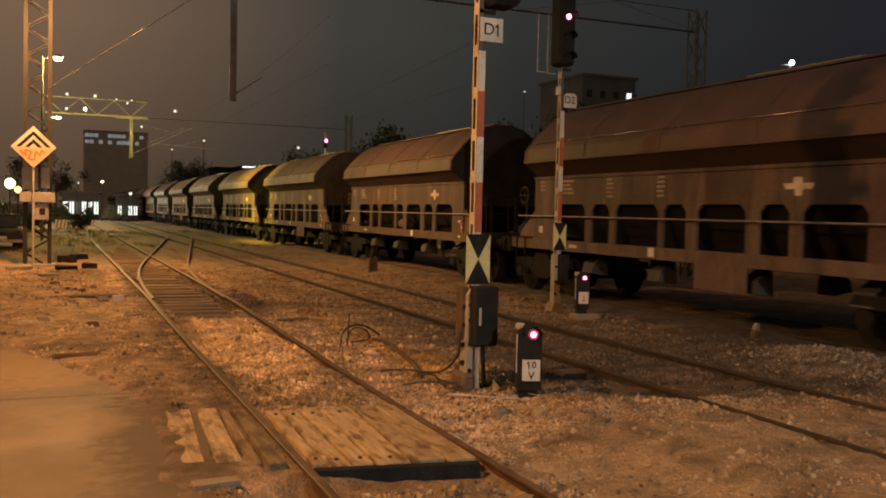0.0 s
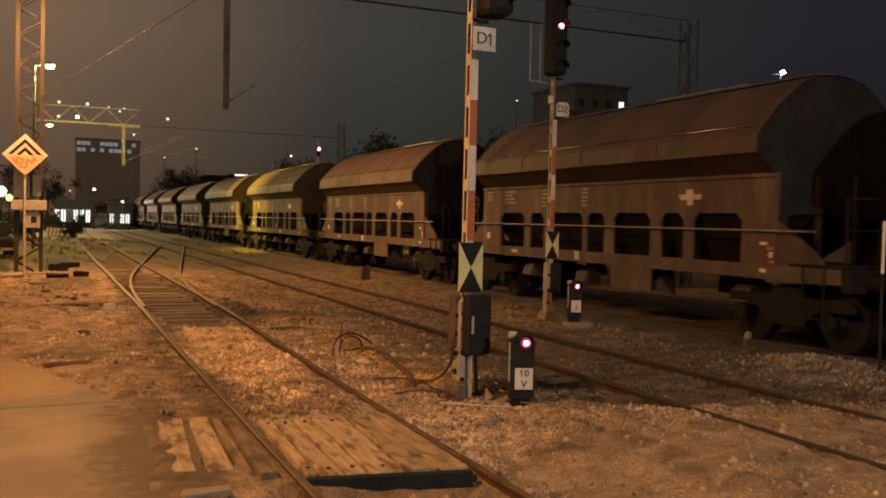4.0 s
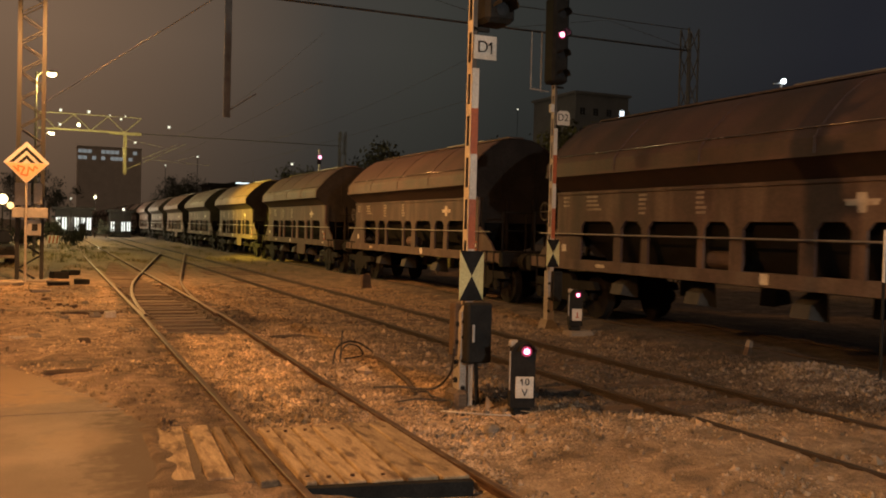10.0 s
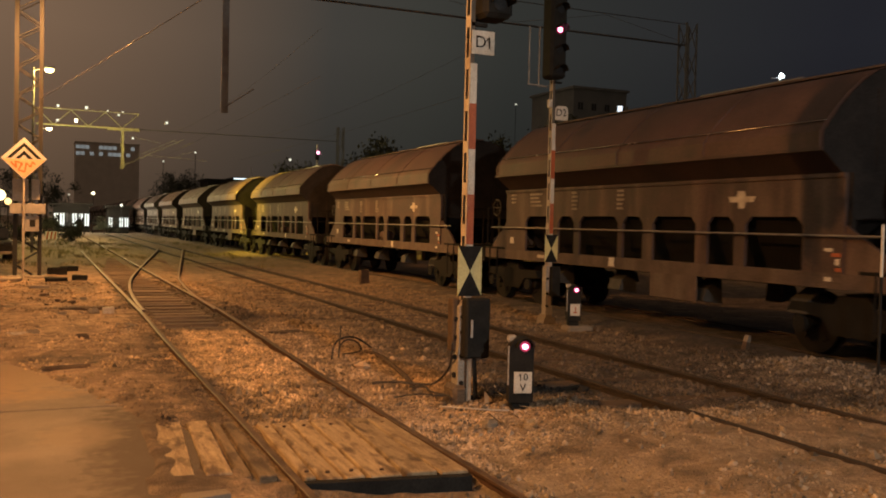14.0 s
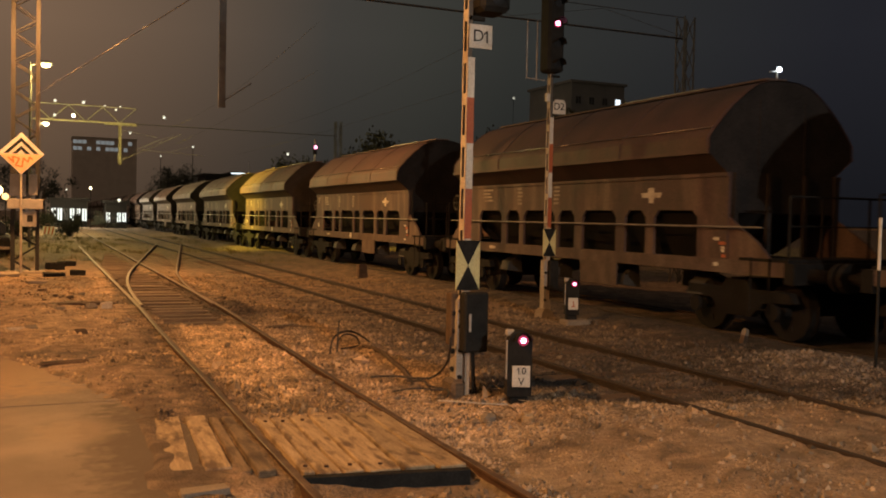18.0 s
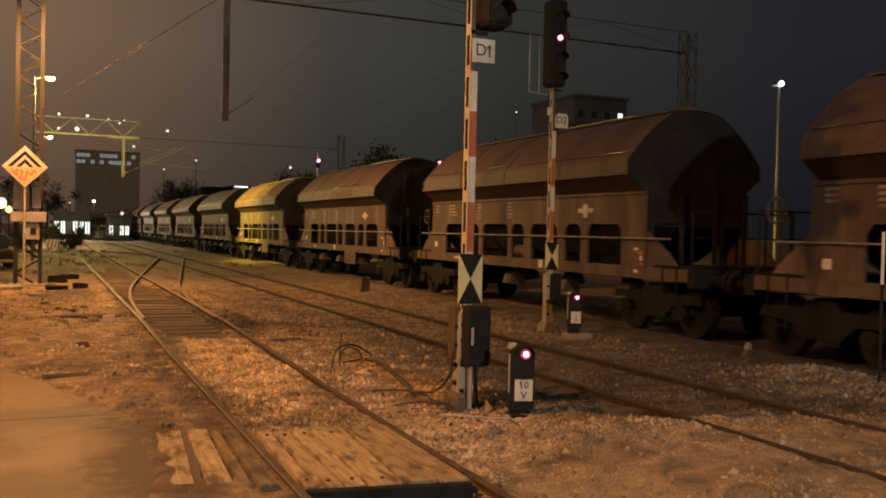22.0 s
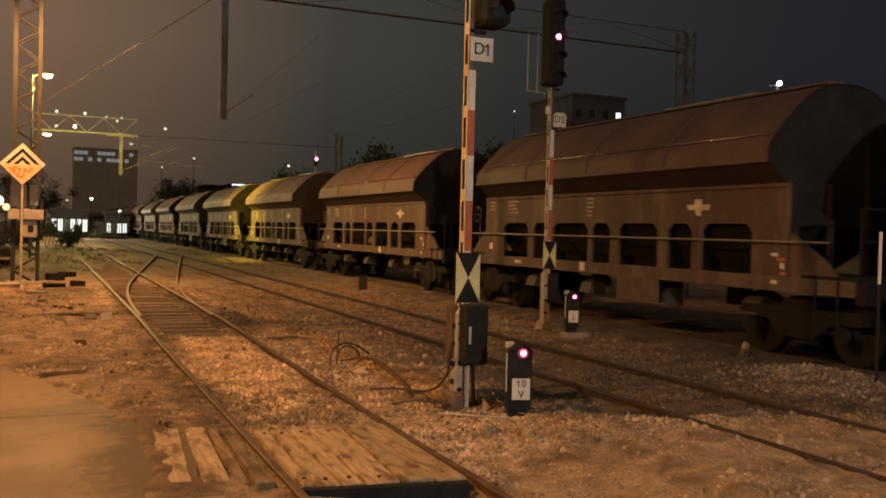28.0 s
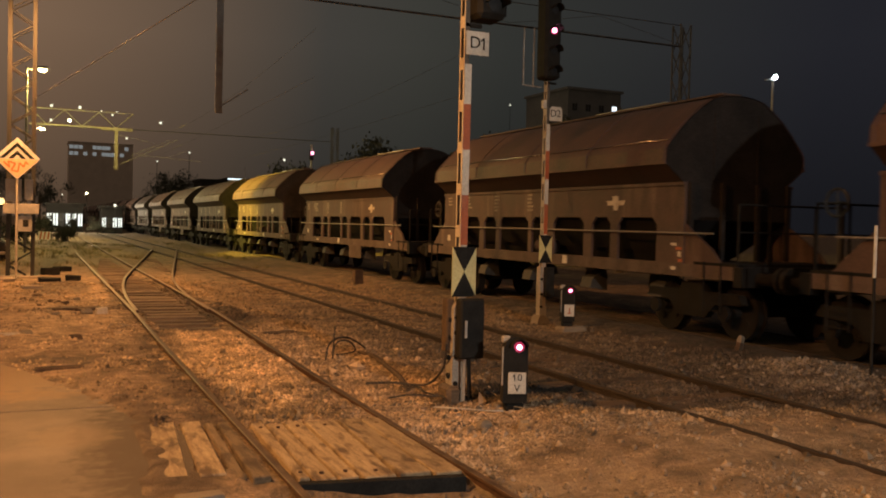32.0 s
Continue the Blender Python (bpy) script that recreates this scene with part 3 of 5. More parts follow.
gx, gy = graded(-1500, -2.4, 11.0, 1500, 0.07), graded(-1500, 4.5, 26.0, 3000, 0.08)
verts = [(x, y, ground_z(x, y)) for y in gy for x in gx]
faces = [(j * len(gx) + i, j * len(gx) + i + 1, (j + 1) * len(gx) + i + 1, (j + 1) * len(gx) + i) for j in range(len(gy) - 1) for i in range(len(gx) - 1)]
ground = tagged(new("ground", sheet("ground", verts, faces, M_GROUND, True)), "brown trodden dirt and ballast of a railway yard at night", "ground", kind="structure")

# concrete apron beside the track; dirt laps over its rim
apron = thing("pavement", (0, 0, APRON_TOP), "worn pale concrete apron with a saw-cut joint", "pavement", kind="structure")
rim = [(apron_edge(y) + 0.3, y) for y in (10.42, 9.6, 8.7, 7.9, 7.3, 6.4, 5.0)]
part("slab", prism(rim + [(1.2, -12), (-14, -12), (-14, 10.42)], "z", -0.2, 0), M_CONCRETE, apron)
rim = [(apron_edge(y) + 0.3, y + 0.2) for y in (14.2, 13.4, 12.6, 11.5)]
part("slab", prism([(-14, 15.4), (-2.5, 15.0)] + rim + [(1.06, 10.45), (-14, 10.45)], "z", -0.2, 0.004), M_CONCRETE, apron)

# ---------------- tracks ----------------
RAIL = [(-0.065, -0.15), (0.065, -0.15), (0.065, -0.135), (0.012, -0.115), (0.012, -0.04), (0.035, -0.03), (0.035, -0.006), (-0.035, -0.006), (-0.035, -0.03), (-0.012, -0.04), (-0.012, -0.115), (-0.065, -0.135)]
HEAD = [(-0.034, -0.006), (0.034, -0.006), (0.034, -0.003), (0.028, 0.0), (-0.028, 0.0), (-0.034, -0.003)]


def rail(parent, line, head=M_RAILTOP):
    bm = bmesh.new()
    sweep(bm, line, RAIL)
    r = part("rail", bm, M_RUSTRAIL if head is M_RAILTOP else M_DARKRAIL, parent)
    bm = bmesh.new()
    sweep(bm, line, HEAD)
    part("rail_head", bm, head, r, "worn running surface")


def ys(a, b, step):
    n = max(1, round((b - a) / step))
    return [a + (b - a) * i / n for i in range(n + 1)]


near_track = thing("railway_track", (2.5, 10, 0), "rusty near track with a switch, sunk in dirt and ballast", "railway track", "tracks", "structure")
near_track.location = (0, 0, 0)
for off, end in ((0, 50), (GAUGE, 110)):
    rail(near_track, [(near_rail_x(y) + off, y, near_rail_z(y)) for y in ys(-6, 26, 1) + ys(28, end, 6)])


for off in (0.07, GAUGE - 0.05):
    rail(near_track, [(1.70 + off + branch(y), y, RAIL_H + 0.002) for y in ys(18.5, 55.5, 1.5)])
mid_track = thing("railway_track", (0, 0, 0), "dark rusty middle track half buried in ballast", "railway track", "tracks", "structure")
for x in (6.05, 6.05 + GAUGE):
    rail(mid_track, [(x, y, 0.10) for y in ys(-8, 30, 2) + ys(35, 110, 8)], M_DARKRAIL)
TRAIN_X, TRAIN_RAIL = 11.42, 0.14
train_track = thing("railway_track", (0, 0, 0), "main track under the passing freight train", "railway track", "tracks", "structure")
for x in (TRAIN_X - GAUGE / 2, TRAIN_X + GAUGE / 2):
    rail(train_track, [(x, y, TRAIN_RAIL) for y in ys(-160, 360, 10)], M_DARKRAIL)

# ---------------- hopper wagons ----------------
PITCH, SPEED = 14.1, 4.10
OPENINGS = ((1.0, 2.2), (2.45, 3.1), (3.3, 4.7), (4.85, 5.5), (5.8, 7.0), (7.3, 7.95), (8.2, 9.4))
BODY = 10.35
ROOF = [(1.20, 2.66), (1.56, 2.95), (1.585, 2.98), (1.575, 3.225), (1.47, 3.37), (1.28, 3.59), (1.053, 3.815), (0.81, 4.01), (0.575, 4.155), (0.30, 4.225), (0.0, 4.245)]


END = {-1: -4.98, 1: 5.13}  # the wagon body's two ends


def half(y):
    """From the distance behind the wagon's leading body corner to its own length axis."""
    return BODY / 2 - y


def side_wall(sgn):
    bm = bmesh.new()
    x0, x1 = sorted((sgn * 1.17, sgn * 1.22))
    e0, e1 = END[-1], END[1]
    box(bm, x0, x1, e0, e1, 2.04, 2.62)                  # upper panel
    box(bm, *sorted((sgn * 1.17, sgn * 1.25)), e0, e1, 2.60, 2.66)  # rim
    stops = [half(e1)] + [v for o in OPENINGS for v in o] + [half(e0)]
    for a, b in zip(stops[::2], stops[1::2]):
        box(bm, x0, x1, half(b), half(a), 1.24, 2.04)    # posts between the openings
    c = 0.13
    for a, b in OPENINGS:                                # cut corners at the top of each opening
        for y, d in ((half(a), -c), (half(b), c)):
            va = [bm.verts.new((x, yy, zz)) for x in (x0, x1) for yy, zz in ((y, 2.04), (y + d, 2.04), (y, 2.04 - c))]
            bm.faces.new(va[:3])
            bm.faces.new(va[3:])
            bm.faces.new((va[1], va[2], va[5], va[4]))
    return bm


ROOF_Y = (-4.90, 5.02)
ARCH = [(-x, z) for x, z in ROOF] + [(x, z) for x, z in ROOF[::-1][1:]]


def roof_mesh():
    bm = bmesh.new()
    rings = [[bm.verts.new((x, y, z)) for x, z in ARCH] for y in ROOF_Y]
    for i in range(1, len(ARCH) - 2):
        bm.faces.new((rings[0][i], rings[0][i + 1], rings[1][i + 1], rings[1][i]))
    return bm


def roof_end(s):
    """Flat end of the roof, a little inside its rim, with two stiffeners."""
    y = ROOF_Y[1] - 0.04 if s > 0 else ROOF_Y[0] + 0.04
    bm = prism([(x * 0.99, 2.64 + (z - 2.64) * 0.99) for x, z in ARCH], "y", y - 0.02, y + 0.02)
    for x in (-0.5, 0.5):
        box(bm, x - 0.03, x + 0.03, *sorted((y, y + s * 0.035)), 2.7, 3.9)
    return bm


def hopper_mesh():
    bm = bmesh.new()
    rows = [(1.12, 4.85, 2.6), (1.08, 4.7, 2.0), (0.55, 3.9, 1.1), (0.45, 3.8, 0.95)]
    rings = [[bm.verts.new((sx * x, sy * y, z)) for sx, sy in ((-1, -1), (1, -1), (1, 1), (-1, 1))] for x, y, z in rows]
    for a, b in zip(rings, rings[1:]):
        for i in range(4):
            bm.faces.new((a[i], a[(i + 1) % 4], b[(i + 1) % 4], b[i]))
    bm.faces.new(rings[0][::-1])
    bm.faces.new(rings[-1])
    return bm


def end_wall(sgn):
    bm = bmesh.new()
    y = END[sgn]
    box(bm, -1.17, 1.17, *sorted((y - sgn * 0.05, y)), 2.0, 2.66)
    v = [bm.verts.new(p) for p in ((-1.17, y - sgn * 0.05, 2.0), (1.17, y - sgn * 0.05, 2.0), (0.9, y - sgn * 1.1, 1.3), (-0.9, y - sgn * 1.1, 1.3))]
    bm.faces.new(v)
    return bm


def wheelset_mesh():
    bm = bmesh.new()
    tube(bm, (-0.95, 0, 0), (0.95, 0, 0), 0.08, 8)
    for s in (-1, 1):
        tube(bm, (s * 0.69, 0, 0), (s * 0.82, 0, 0), 0.46, 20, 0.45)
        tube(bm, (s * 0.66, 0, 0), (s * 0.69, 0, 0), 0.49, 20)
        for k in range(4):
            a = k * math.pi / 2
            box(bm, *sorted((s * 0.82, s * 0.835)), 0.26 * math.cos(a) - 0.05, 0.26 * math.cos(a) + 0.05, 0.26 * math.sin(a) - 0.05, 0.26 * math.sin(a) + 0.05)
    return bm


def bars(bm, y, z, lines, width, rng):
    """Rows of unreadable lettering as plain bars on the side facing -x."""
    for k in range(lines):
        w = width * rng.uniform(0.7, 1.0)
        box(bm, -1.226, -1.221, y - w, y, z - k * 0.085 - 0.045, z - k * 0.085)


def build_wagon(rng, panelled):
    """One wagon; some carry a plate hung below the sill, the others an air reservoir in an opening."""
    w = thing("hopper_wagon", (0, 0, 0), "rusty red-brown covered hopper wagon with swing roof, rolling in a train", "freight wagon", "wagons of the freight train")
    part("side_wall", side_wall(-1), M_WAGON, w)
    part("side_wall", side_wall(1), M_WAGON, w)
    for s in (-1, 1):
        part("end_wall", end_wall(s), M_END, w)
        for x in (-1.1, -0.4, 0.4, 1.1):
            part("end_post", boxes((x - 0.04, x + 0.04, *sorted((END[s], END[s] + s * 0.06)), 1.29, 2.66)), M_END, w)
        x = sorted((s * 1.02, s * 1.22))
        part("sill", boxes((*x, -6.25, 6.25, 1.02, 1.24)), M_SILL, w, "long side sill of the frame")
        part("handrail", tubes(((s * 1.27, -5.8, 1.77), (s * 1.27, 5.8, 1.77), 0.018), n=6), M_BARSTEEL, w, "thin pale handrail")
    roof = part("roof", roof_mesh(), M_ROOF, w, "rounded faded swing roof with overhanging eaves", True)
    for p in roof.data.polygons:                             # the steep strip above the eaves stays crisp
        p.use_smooth = abs(p.normal.x) < 0.97
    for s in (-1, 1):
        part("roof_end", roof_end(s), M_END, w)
    for y in (-4.84, -2.40, 0.06, 2.52, 4.96):
        bm = bmesh.new()
        sweep(bm, [(x * 1.006, y, z + 0.006) for x, z in ARCH[2:-2]], [(-0.016, -0.01), (0.016, -0.01), (0.012, 0.005), (-0.012, 0.005)])
        part("roof_rib", bm, M_ROOF, w)
    for s in (-1, 1):
        part("eave_lip", boxes((*sorted((s * 1.575, s * 1.605)), ROOF_Y[0], ROOF_Y[1], 2.955, 3.005)), M_ROOF, w)
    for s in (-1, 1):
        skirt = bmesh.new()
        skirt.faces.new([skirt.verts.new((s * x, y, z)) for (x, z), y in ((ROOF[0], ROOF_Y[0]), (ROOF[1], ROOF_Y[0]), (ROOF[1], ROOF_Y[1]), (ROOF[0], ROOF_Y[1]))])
        part("roof_skirt", skirt, M_SKIRT, w, "dark inward-sloping skirt under the eaves, shade painted in")
        part("roof_seam", tubes(((s * 1.475, ROOF_Y[0] + 0.05, 3.385), (s * 1.475, ROOF_Y[1] - 0.05, 3.385), 0.012), n=8), M_SEAM, w, "bright longitudinal seam", True)
    part("walkway", boxes((-0.22, 0.22, -4.7, 5.1, 4.27, 4.305)), M_SILL, w)
    part("grating", boxes((-0.21, 0.21, -3.1, -0.6, 4.305, 4.33)), M_BARSTEEL, w, "bare steel grating")
    # Near-black hopper: the shade behind the openings is in its colour.
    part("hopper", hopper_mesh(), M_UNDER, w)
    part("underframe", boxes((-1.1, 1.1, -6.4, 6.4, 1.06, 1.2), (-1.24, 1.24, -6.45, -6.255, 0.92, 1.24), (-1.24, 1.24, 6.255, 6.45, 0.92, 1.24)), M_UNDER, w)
    for s in (-1, 1):
        for x in (-0.875, 0.875):
            part("buffer", tubes(((x, s * 6.45, 1.06), (x, s * 6.8, 1.06), 0.10), ((x, s * 6.8, 1.06), (x, s * 6.93, 1.06), 0.07), ((x, s * 6.93, 1.06), (x, s * 7.02, 1.06), 0.21, 0.22), n=12), M_UNDER, w)
        part("coupling", boxes((-0.06, 0.06, s * 6.74 - 0.3, s * 6.74 + 0.3, 0.92, 1.02)), M_UNDER, w)
        plat = bmesh.new()
        box(plat, -1.21, 1.21, *sorted((s * 5.25, s * 6.3)), 1.24, 1.29)
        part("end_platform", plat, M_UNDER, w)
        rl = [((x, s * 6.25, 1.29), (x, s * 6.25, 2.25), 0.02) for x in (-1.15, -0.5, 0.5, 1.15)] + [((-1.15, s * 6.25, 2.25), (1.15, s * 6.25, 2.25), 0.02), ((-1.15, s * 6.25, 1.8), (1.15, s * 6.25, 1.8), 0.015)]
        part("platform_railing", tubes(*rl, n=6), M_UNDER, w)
        for x in (-1.17, 1.17):
            part("gusset", prism([(END[s] + s * 0.004, 1.24), (s * 5.95, 1.24), (s * 5.68, 1.50), (END[s] + s * 0.004, 1.92)], "x", x - 0.025, x + 0.025), M_WAGON, w)
        part("ladder", tubes(*[((-1.235, s * 5.55, z), (-1.235, s * 5.95, z), 0.012) for z in (0.5, 0.75, 1.0)], ((-1.235, s * 5.55, 0.45), (-1.235, s * 5.55, 1.3), 0.015), ((-1.235, s * 5.95, 0.45), (-1.235, s * 5.95, 1.3), 0.015), n=6), M_UNDER, w)
    for y in (2.1, 4.4, 6.9, 9.2):
        for s in (-1, 1):
            bm = prism([(s * 0.70, 0.98), (s * 1.02, 0.80), (s * 1.08, 0.60), (s * 0.66, 0.54)], "y", half(y) - 0.19, half(y) + 0.19)
            part("chute", bm, M_BOXGREY, w, "dusty discharge chute")
    for s in (-1, 1):
        bogie = new("bogie")
        bogie.parent, bogie.location = w, (0, s * 5.05, 0)
        for x in (-1.0, 1.0):
            side = [(-1.25, 0.62), (-1.15, 0.78), (-0.35, 0.78), (-0.25, 0.92), (0.25, 0.92), (0.35, 0.78), (1.15, 0.78), (1.25, 0.62), (0.6, 0.58), (0.35, 0.34), (-0.35, 0.34), (-0.6, 0.58)]
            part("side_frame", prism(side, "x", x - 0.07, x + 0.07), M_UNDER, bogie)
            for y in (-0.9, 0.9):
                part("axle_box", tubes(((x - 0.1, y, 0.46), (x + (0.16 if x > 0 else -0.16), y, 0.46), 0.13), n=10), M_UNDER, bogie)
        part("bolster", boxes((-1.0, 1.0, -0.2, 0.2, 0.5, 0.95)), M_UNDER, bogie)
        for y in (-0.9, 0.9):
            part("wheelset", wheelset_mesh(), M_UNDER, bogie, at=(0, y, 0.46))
    # markings on the side
    for y, n_, wd in ((0.3, 3, 0.3), (1.2, 4, 0.55), (3.0, 5, 0.26), (4.65, 5, 0.26)):
        bm = bmesh.new()
        bars(bm, half(y), 2.56, n_, wd, rng)
        part("lettering", bm, M_FADED, w, "rows of faded unreadable white lettering")
    bm = prism([(half(7.85), 2.27), (half(7.8), 2.36), (half(8.0), 2.36), (half(8.02), 2.45), (half(8.18), 2.45), (half(8.2), 2.36), (half(8.42), 2.36), (half(8.37), 2.27), (half(8.2), 2.27), (half(8.18), 2.17), (half(8.05), 2.17), (half(8.03), 2.27)], "x", -1.227, -1.221)
    part("emblem", bm, M_CREAM, w, "pale cross-shaped emblem")
    at = 4.52 if panelled else 6.31
    part("label_plate", boxes((-1.227, -1.221, half(at + 0.09), half(at - 0.09), 1.06, 1.23)), M_WHITE, w, "small white label plate")
    if panelled:
        part("hanging_panel", boxes((-1.21, -1.18, half(7.05), half(5.75), 0.58, 1.04), bevel=0.008), M_SILL, w, "dusty brown plate hung below the sill")
    else:
        part("air_reservoir", tubes(((-0.99, half(5.50), 1.40), (-0.99, half(4.85), 1.40), 0.15), n=16), M_SILL, w, "dusty round air reservoir")
    for y, z, a, b in ((-4.72, 1.57, 0.14, 0.05), (-4.72, 1.15, 0.12, 0.06), (4.82, 1.47, 0.16, 0.15), (-4.88, 1.40, 0.07, 0.09)):
        part("label_plate", boxes((-1.227, -1.221, y - a / 2, y + a / 2, z - b / 2, z + b / 2)), M_WHITE, w, "small white label plate")
    for y, z, a, b in ((-4.86, 1.50, 0.16, 0.05), (-4.90, 1.29, 0.10, 0.05)):
        part("hook_mark", boxes((-1.227, -1.221, y - a / 2, y + a / 2, z - b / 2, z + b / 2)), M_RED, w, "small red painted mark")
    ring = [(-1.02, 6.02 + 0.20 * math.cos(k * math.pi / 8), 2.26 + 0.20 * math.sin(k * math.pi / 8)) for k in range(17)]
    spokes = [((-1.02, 6.02, 2.26), ring[k], 0.012) for k in (0, 4, 8, 12)]
    part("brake_wheel", tubes(*[(a, b, 0.022) for a, b in zip(ring, ring[1:])], *spokes, ((-1.02, 6.02, 2.26), (-0.92, 6.02, 2.26), 0.03), ((-0.95, 6.02, 1.29), (-0.95, 6.02, 2.26), 0.03), n=6), M_BOXGREY, w, "grey hand brake wheel on a stand")
    part("label_plate", boxes((-1.227, -1.221, half(1.9), half(1.6), 1.10, 1.17)), M_CREAM, w)
    return w


FIRST_Y = 15.36 + 13 * -SPEED  # leading body corner, at the clip's start, of the wagon counted as number 0
wagons = []
PANELLED = {-11, -8, -5, -4, -1, 0, 2, 5, 6, 9, 11}  # which wagons carry the hung plate
plain, with_plate = build_wagon(random.Random(4), False), build_wagon(random.Random(9), True)
for k in range(-11, 14):
    lead = FIRST_Y + 4 * PITCH + k * PITCH
    mid_y = lead - BODY / 2
    m = pose(TRAIN_X, mid_y, TRAIN_RAIL)
    proto = with_plate if k in PANELLED else plain
    if k in (-11, -10):
        proto.matrix_world = m
    wagons.append((proto if k in (-11, -10) else copy_thing(proto, m), mid_y))

# ---------------- colour-light signals and their boards ----------------


def signal(name, at, board, bands, head_z, head_h, lit, label, hx=0.05):
    """A signal mast of pierced channel with painted bands, a board, a bow-tie plate and a head."""
    s = thing(name, at, label, "railway signal", "main signals")
    h = 6.7
    bm = bmesh.new()
    # pierced left flange: two thin strips with bridges between the holes
    box(bm, -0.005, 0.0, 0.0, 0.028, 0.0, h)
    box(bm, -0.005, 0.0, 0.098, 0.126, 0.0, h)
    z = 0.0
    while z < h:
        box(bm, -0.005, 0.0, 0.028, 0.098, z, z + 0.13)
        z += 0.46
    part("mast_flange", bm, M_CREAM, s, "pale pierced side of the mast")
    part("mast_web", boxes((0.0, 0.082, 0.0, 0.006, 0.0, 1.75), (0.0, 0.082, 0.12, 0.126, 0.0, h)), M_CREAM, s)
    part("mast_web", boxes((0.0, 0.05, 0.0, 0.006, bands[-1][1], h)), M_LATTICE, s, "bare dark steel above the painted bands")
    for z0, z1, red in bands:
        part("band", boxes((0.004, 0.084, -0.003, 0.006, z0, z1)), M_RED if red else M_WHITE, s, "red band" if red else "white band")
    # yellow plate with black bow tie
    w, z0, z1 = 0.145, 1.18, 1.73
    cx = 0.045
    part("plate", boxes((cx - w, cx + w, -0.02, -0.012, z0, z1)), M_YELLOW, s, "yellow plate with two black triangles")
    zc = (z0 + z1) / 2
    part("triangle", prism([(cx - w, z1), (cx + w, z1), (cx, zc)], "y", -0.024, -0.021), M_BLACK, s)
    part("triangle", prism([(cx - w, z0), (cx + w, z0), (cx, zc)], "y", -0.024, -0.021), M_BLACK, s)
    bz = board[1]
    part("board", prism([(0.05, bz), (0.34, bz), (0.34, bz + 0.23), (0.29, bz + 0.285), (0.10, bz + 0.285), (0.05, bz + 0.23)] if board[2] else [(0.0, bz), (0.275, bz), (0.275, bz + 0.258), (0.0, bz + 0.258)], "y", -0.03, -0.022), M_WHITE, s, "white board with black characters")
    if board[2]:
        lettering(board[0], 0.20, M_BLACK, s, (0.185, -0.033, bz + 0.145))
    else:
        lettering(board[0][0], 0.185, M_BLACK, s, (0.105, -0.033, bz + 0.129))
        figure_one(0.131, M_BLACK, s, (0.212, -0.033, bz + 0.129))
    # signal head
    hz, lx = head_z, hx + 0.18
    part("head", boxes((hx, hx + 0.36, -0.22, 0.16, hz, hz + head_h), bevel=0.05), M_BLACK, s, "matt black signal head")
    for i in range(int(head_h / 0.40)):
        zc = hz + 0.14 + i * 0.40
        on = lit is not None and i == lit
        lens = part("lens", tubes(((lx, -0.222, zc), (lx, -0.235, zc), 0.075), n=20), G_REDDIM if on else M_GLASSDARK, s)
        if on:
            part("lamp_glow", tubes(((lx, -0.236, zc), (lx, -0.242, zc), 0.05), n=20), G_RED, lens, "lit red lamp")
        bm = bmesh.new()
        for a in range(9):
            t0, t1 = math.pi * a / 9 - 0.15, math.pi * (a + 1) / 9 - 0.15
            v = [bm.verts.new((lx + r * math.cos(t), y, zc + r * math.sin(t))) for r in (0.10, 0.108) for t in (t0, t1) for y in (-0.22, -0.42)]
            bm.faces.new((v[0], v[1], v[3], v[2]))
            bm.faces.new((v[4], v[6], v[7], v[5]))
            bm.faces.new((v[1], v[5], v[7], v[3]))
        bmesh.ops.remove_doubles(bm, verts=bm.verts[:], dist=0.0005)
        part("hood", bm, M_BLACK, s)
    part("bracket", boxes((0.0, 0.2, 0.0, 0.05, hz - 0.07, hz - 0.03), (0.0, 0.06, 0.01, 0.1, hz - 0.2, hz - 0.02)), M_BLACK, s)
    return s


d1 = signal("signal_mast", (4.245, 9.02, -0.02), ("D1", 3.84, False), [(1.75, 2.30, True), (2.30, 2.80, False), (2.80, 3.30, True), (3.30, 3.74, False)], 4.22, 1.25, None, "tall signal mast with red and white bands and a D1 board")
part("relay_box", boxes((-0.05, 0.24, -0.17, -0.02, 0.505, 1.165), bevel=0.02), M_BLACK, d1, "black relay box on the mast")
part("latch", boxes((0.0, 0.025, -0.182, -0.17, 0.74, 0.93)), M_GALV, d1)
part("conduit", tubes(((0.03, -0.12, 0.02), (0.03, -0.12, 0.51), 0.013), n=8), M_GALV, d1, "shiny conduit")
part("conduit", tubes(((0.11, -0.07, 0.03), (0.09, -0.07, 0.51), 0.014), n=8), M_BLACK, d1)
part("conduit", tubes(((0.15, -0.05, 0.03), (0.12, -0.05, 0.51), 0.012), n=8), M_BLACK, d1)
part("back_box", boxes((-0.115, -0.03, 0.05, 0.20, 0.56, 1.15), bevel=0.015), M_OLDWOOD, d1, "rusty dark cable box behind the mast")
part("base_shoe", prism([(-0.075, 0.0), (0.0, 0.0), (0.0, 1.12), (-0.025, 1.12), (-0.065, 1.06)], "y", -0.02, 0.15), M_GREYBOX, d1, "grey steel channel shoe, bolted to the mast")
part("footing", boxes((-0.15, 0.02, -0.10, 0.22, -0.10, 0.20), bevel=0.04), M_SLEEPER, d1, "cracked concrete footing")
for z_ in (0.22, 0.52, 0.78, 0.95):
    part("bolt", tubes(((-0.035, -0.045, z_), (-0.035, -0.018, z_), 0.026), n=8), M_BLACK, d1)
for z_ in (0.30, 0.50, 0.72, 0.92):
    part("bolt", tubes(((-0.10, 0.06, z_), (-0.066, 0.06, z_), 0.03), n=8), M_BLACK, d1)

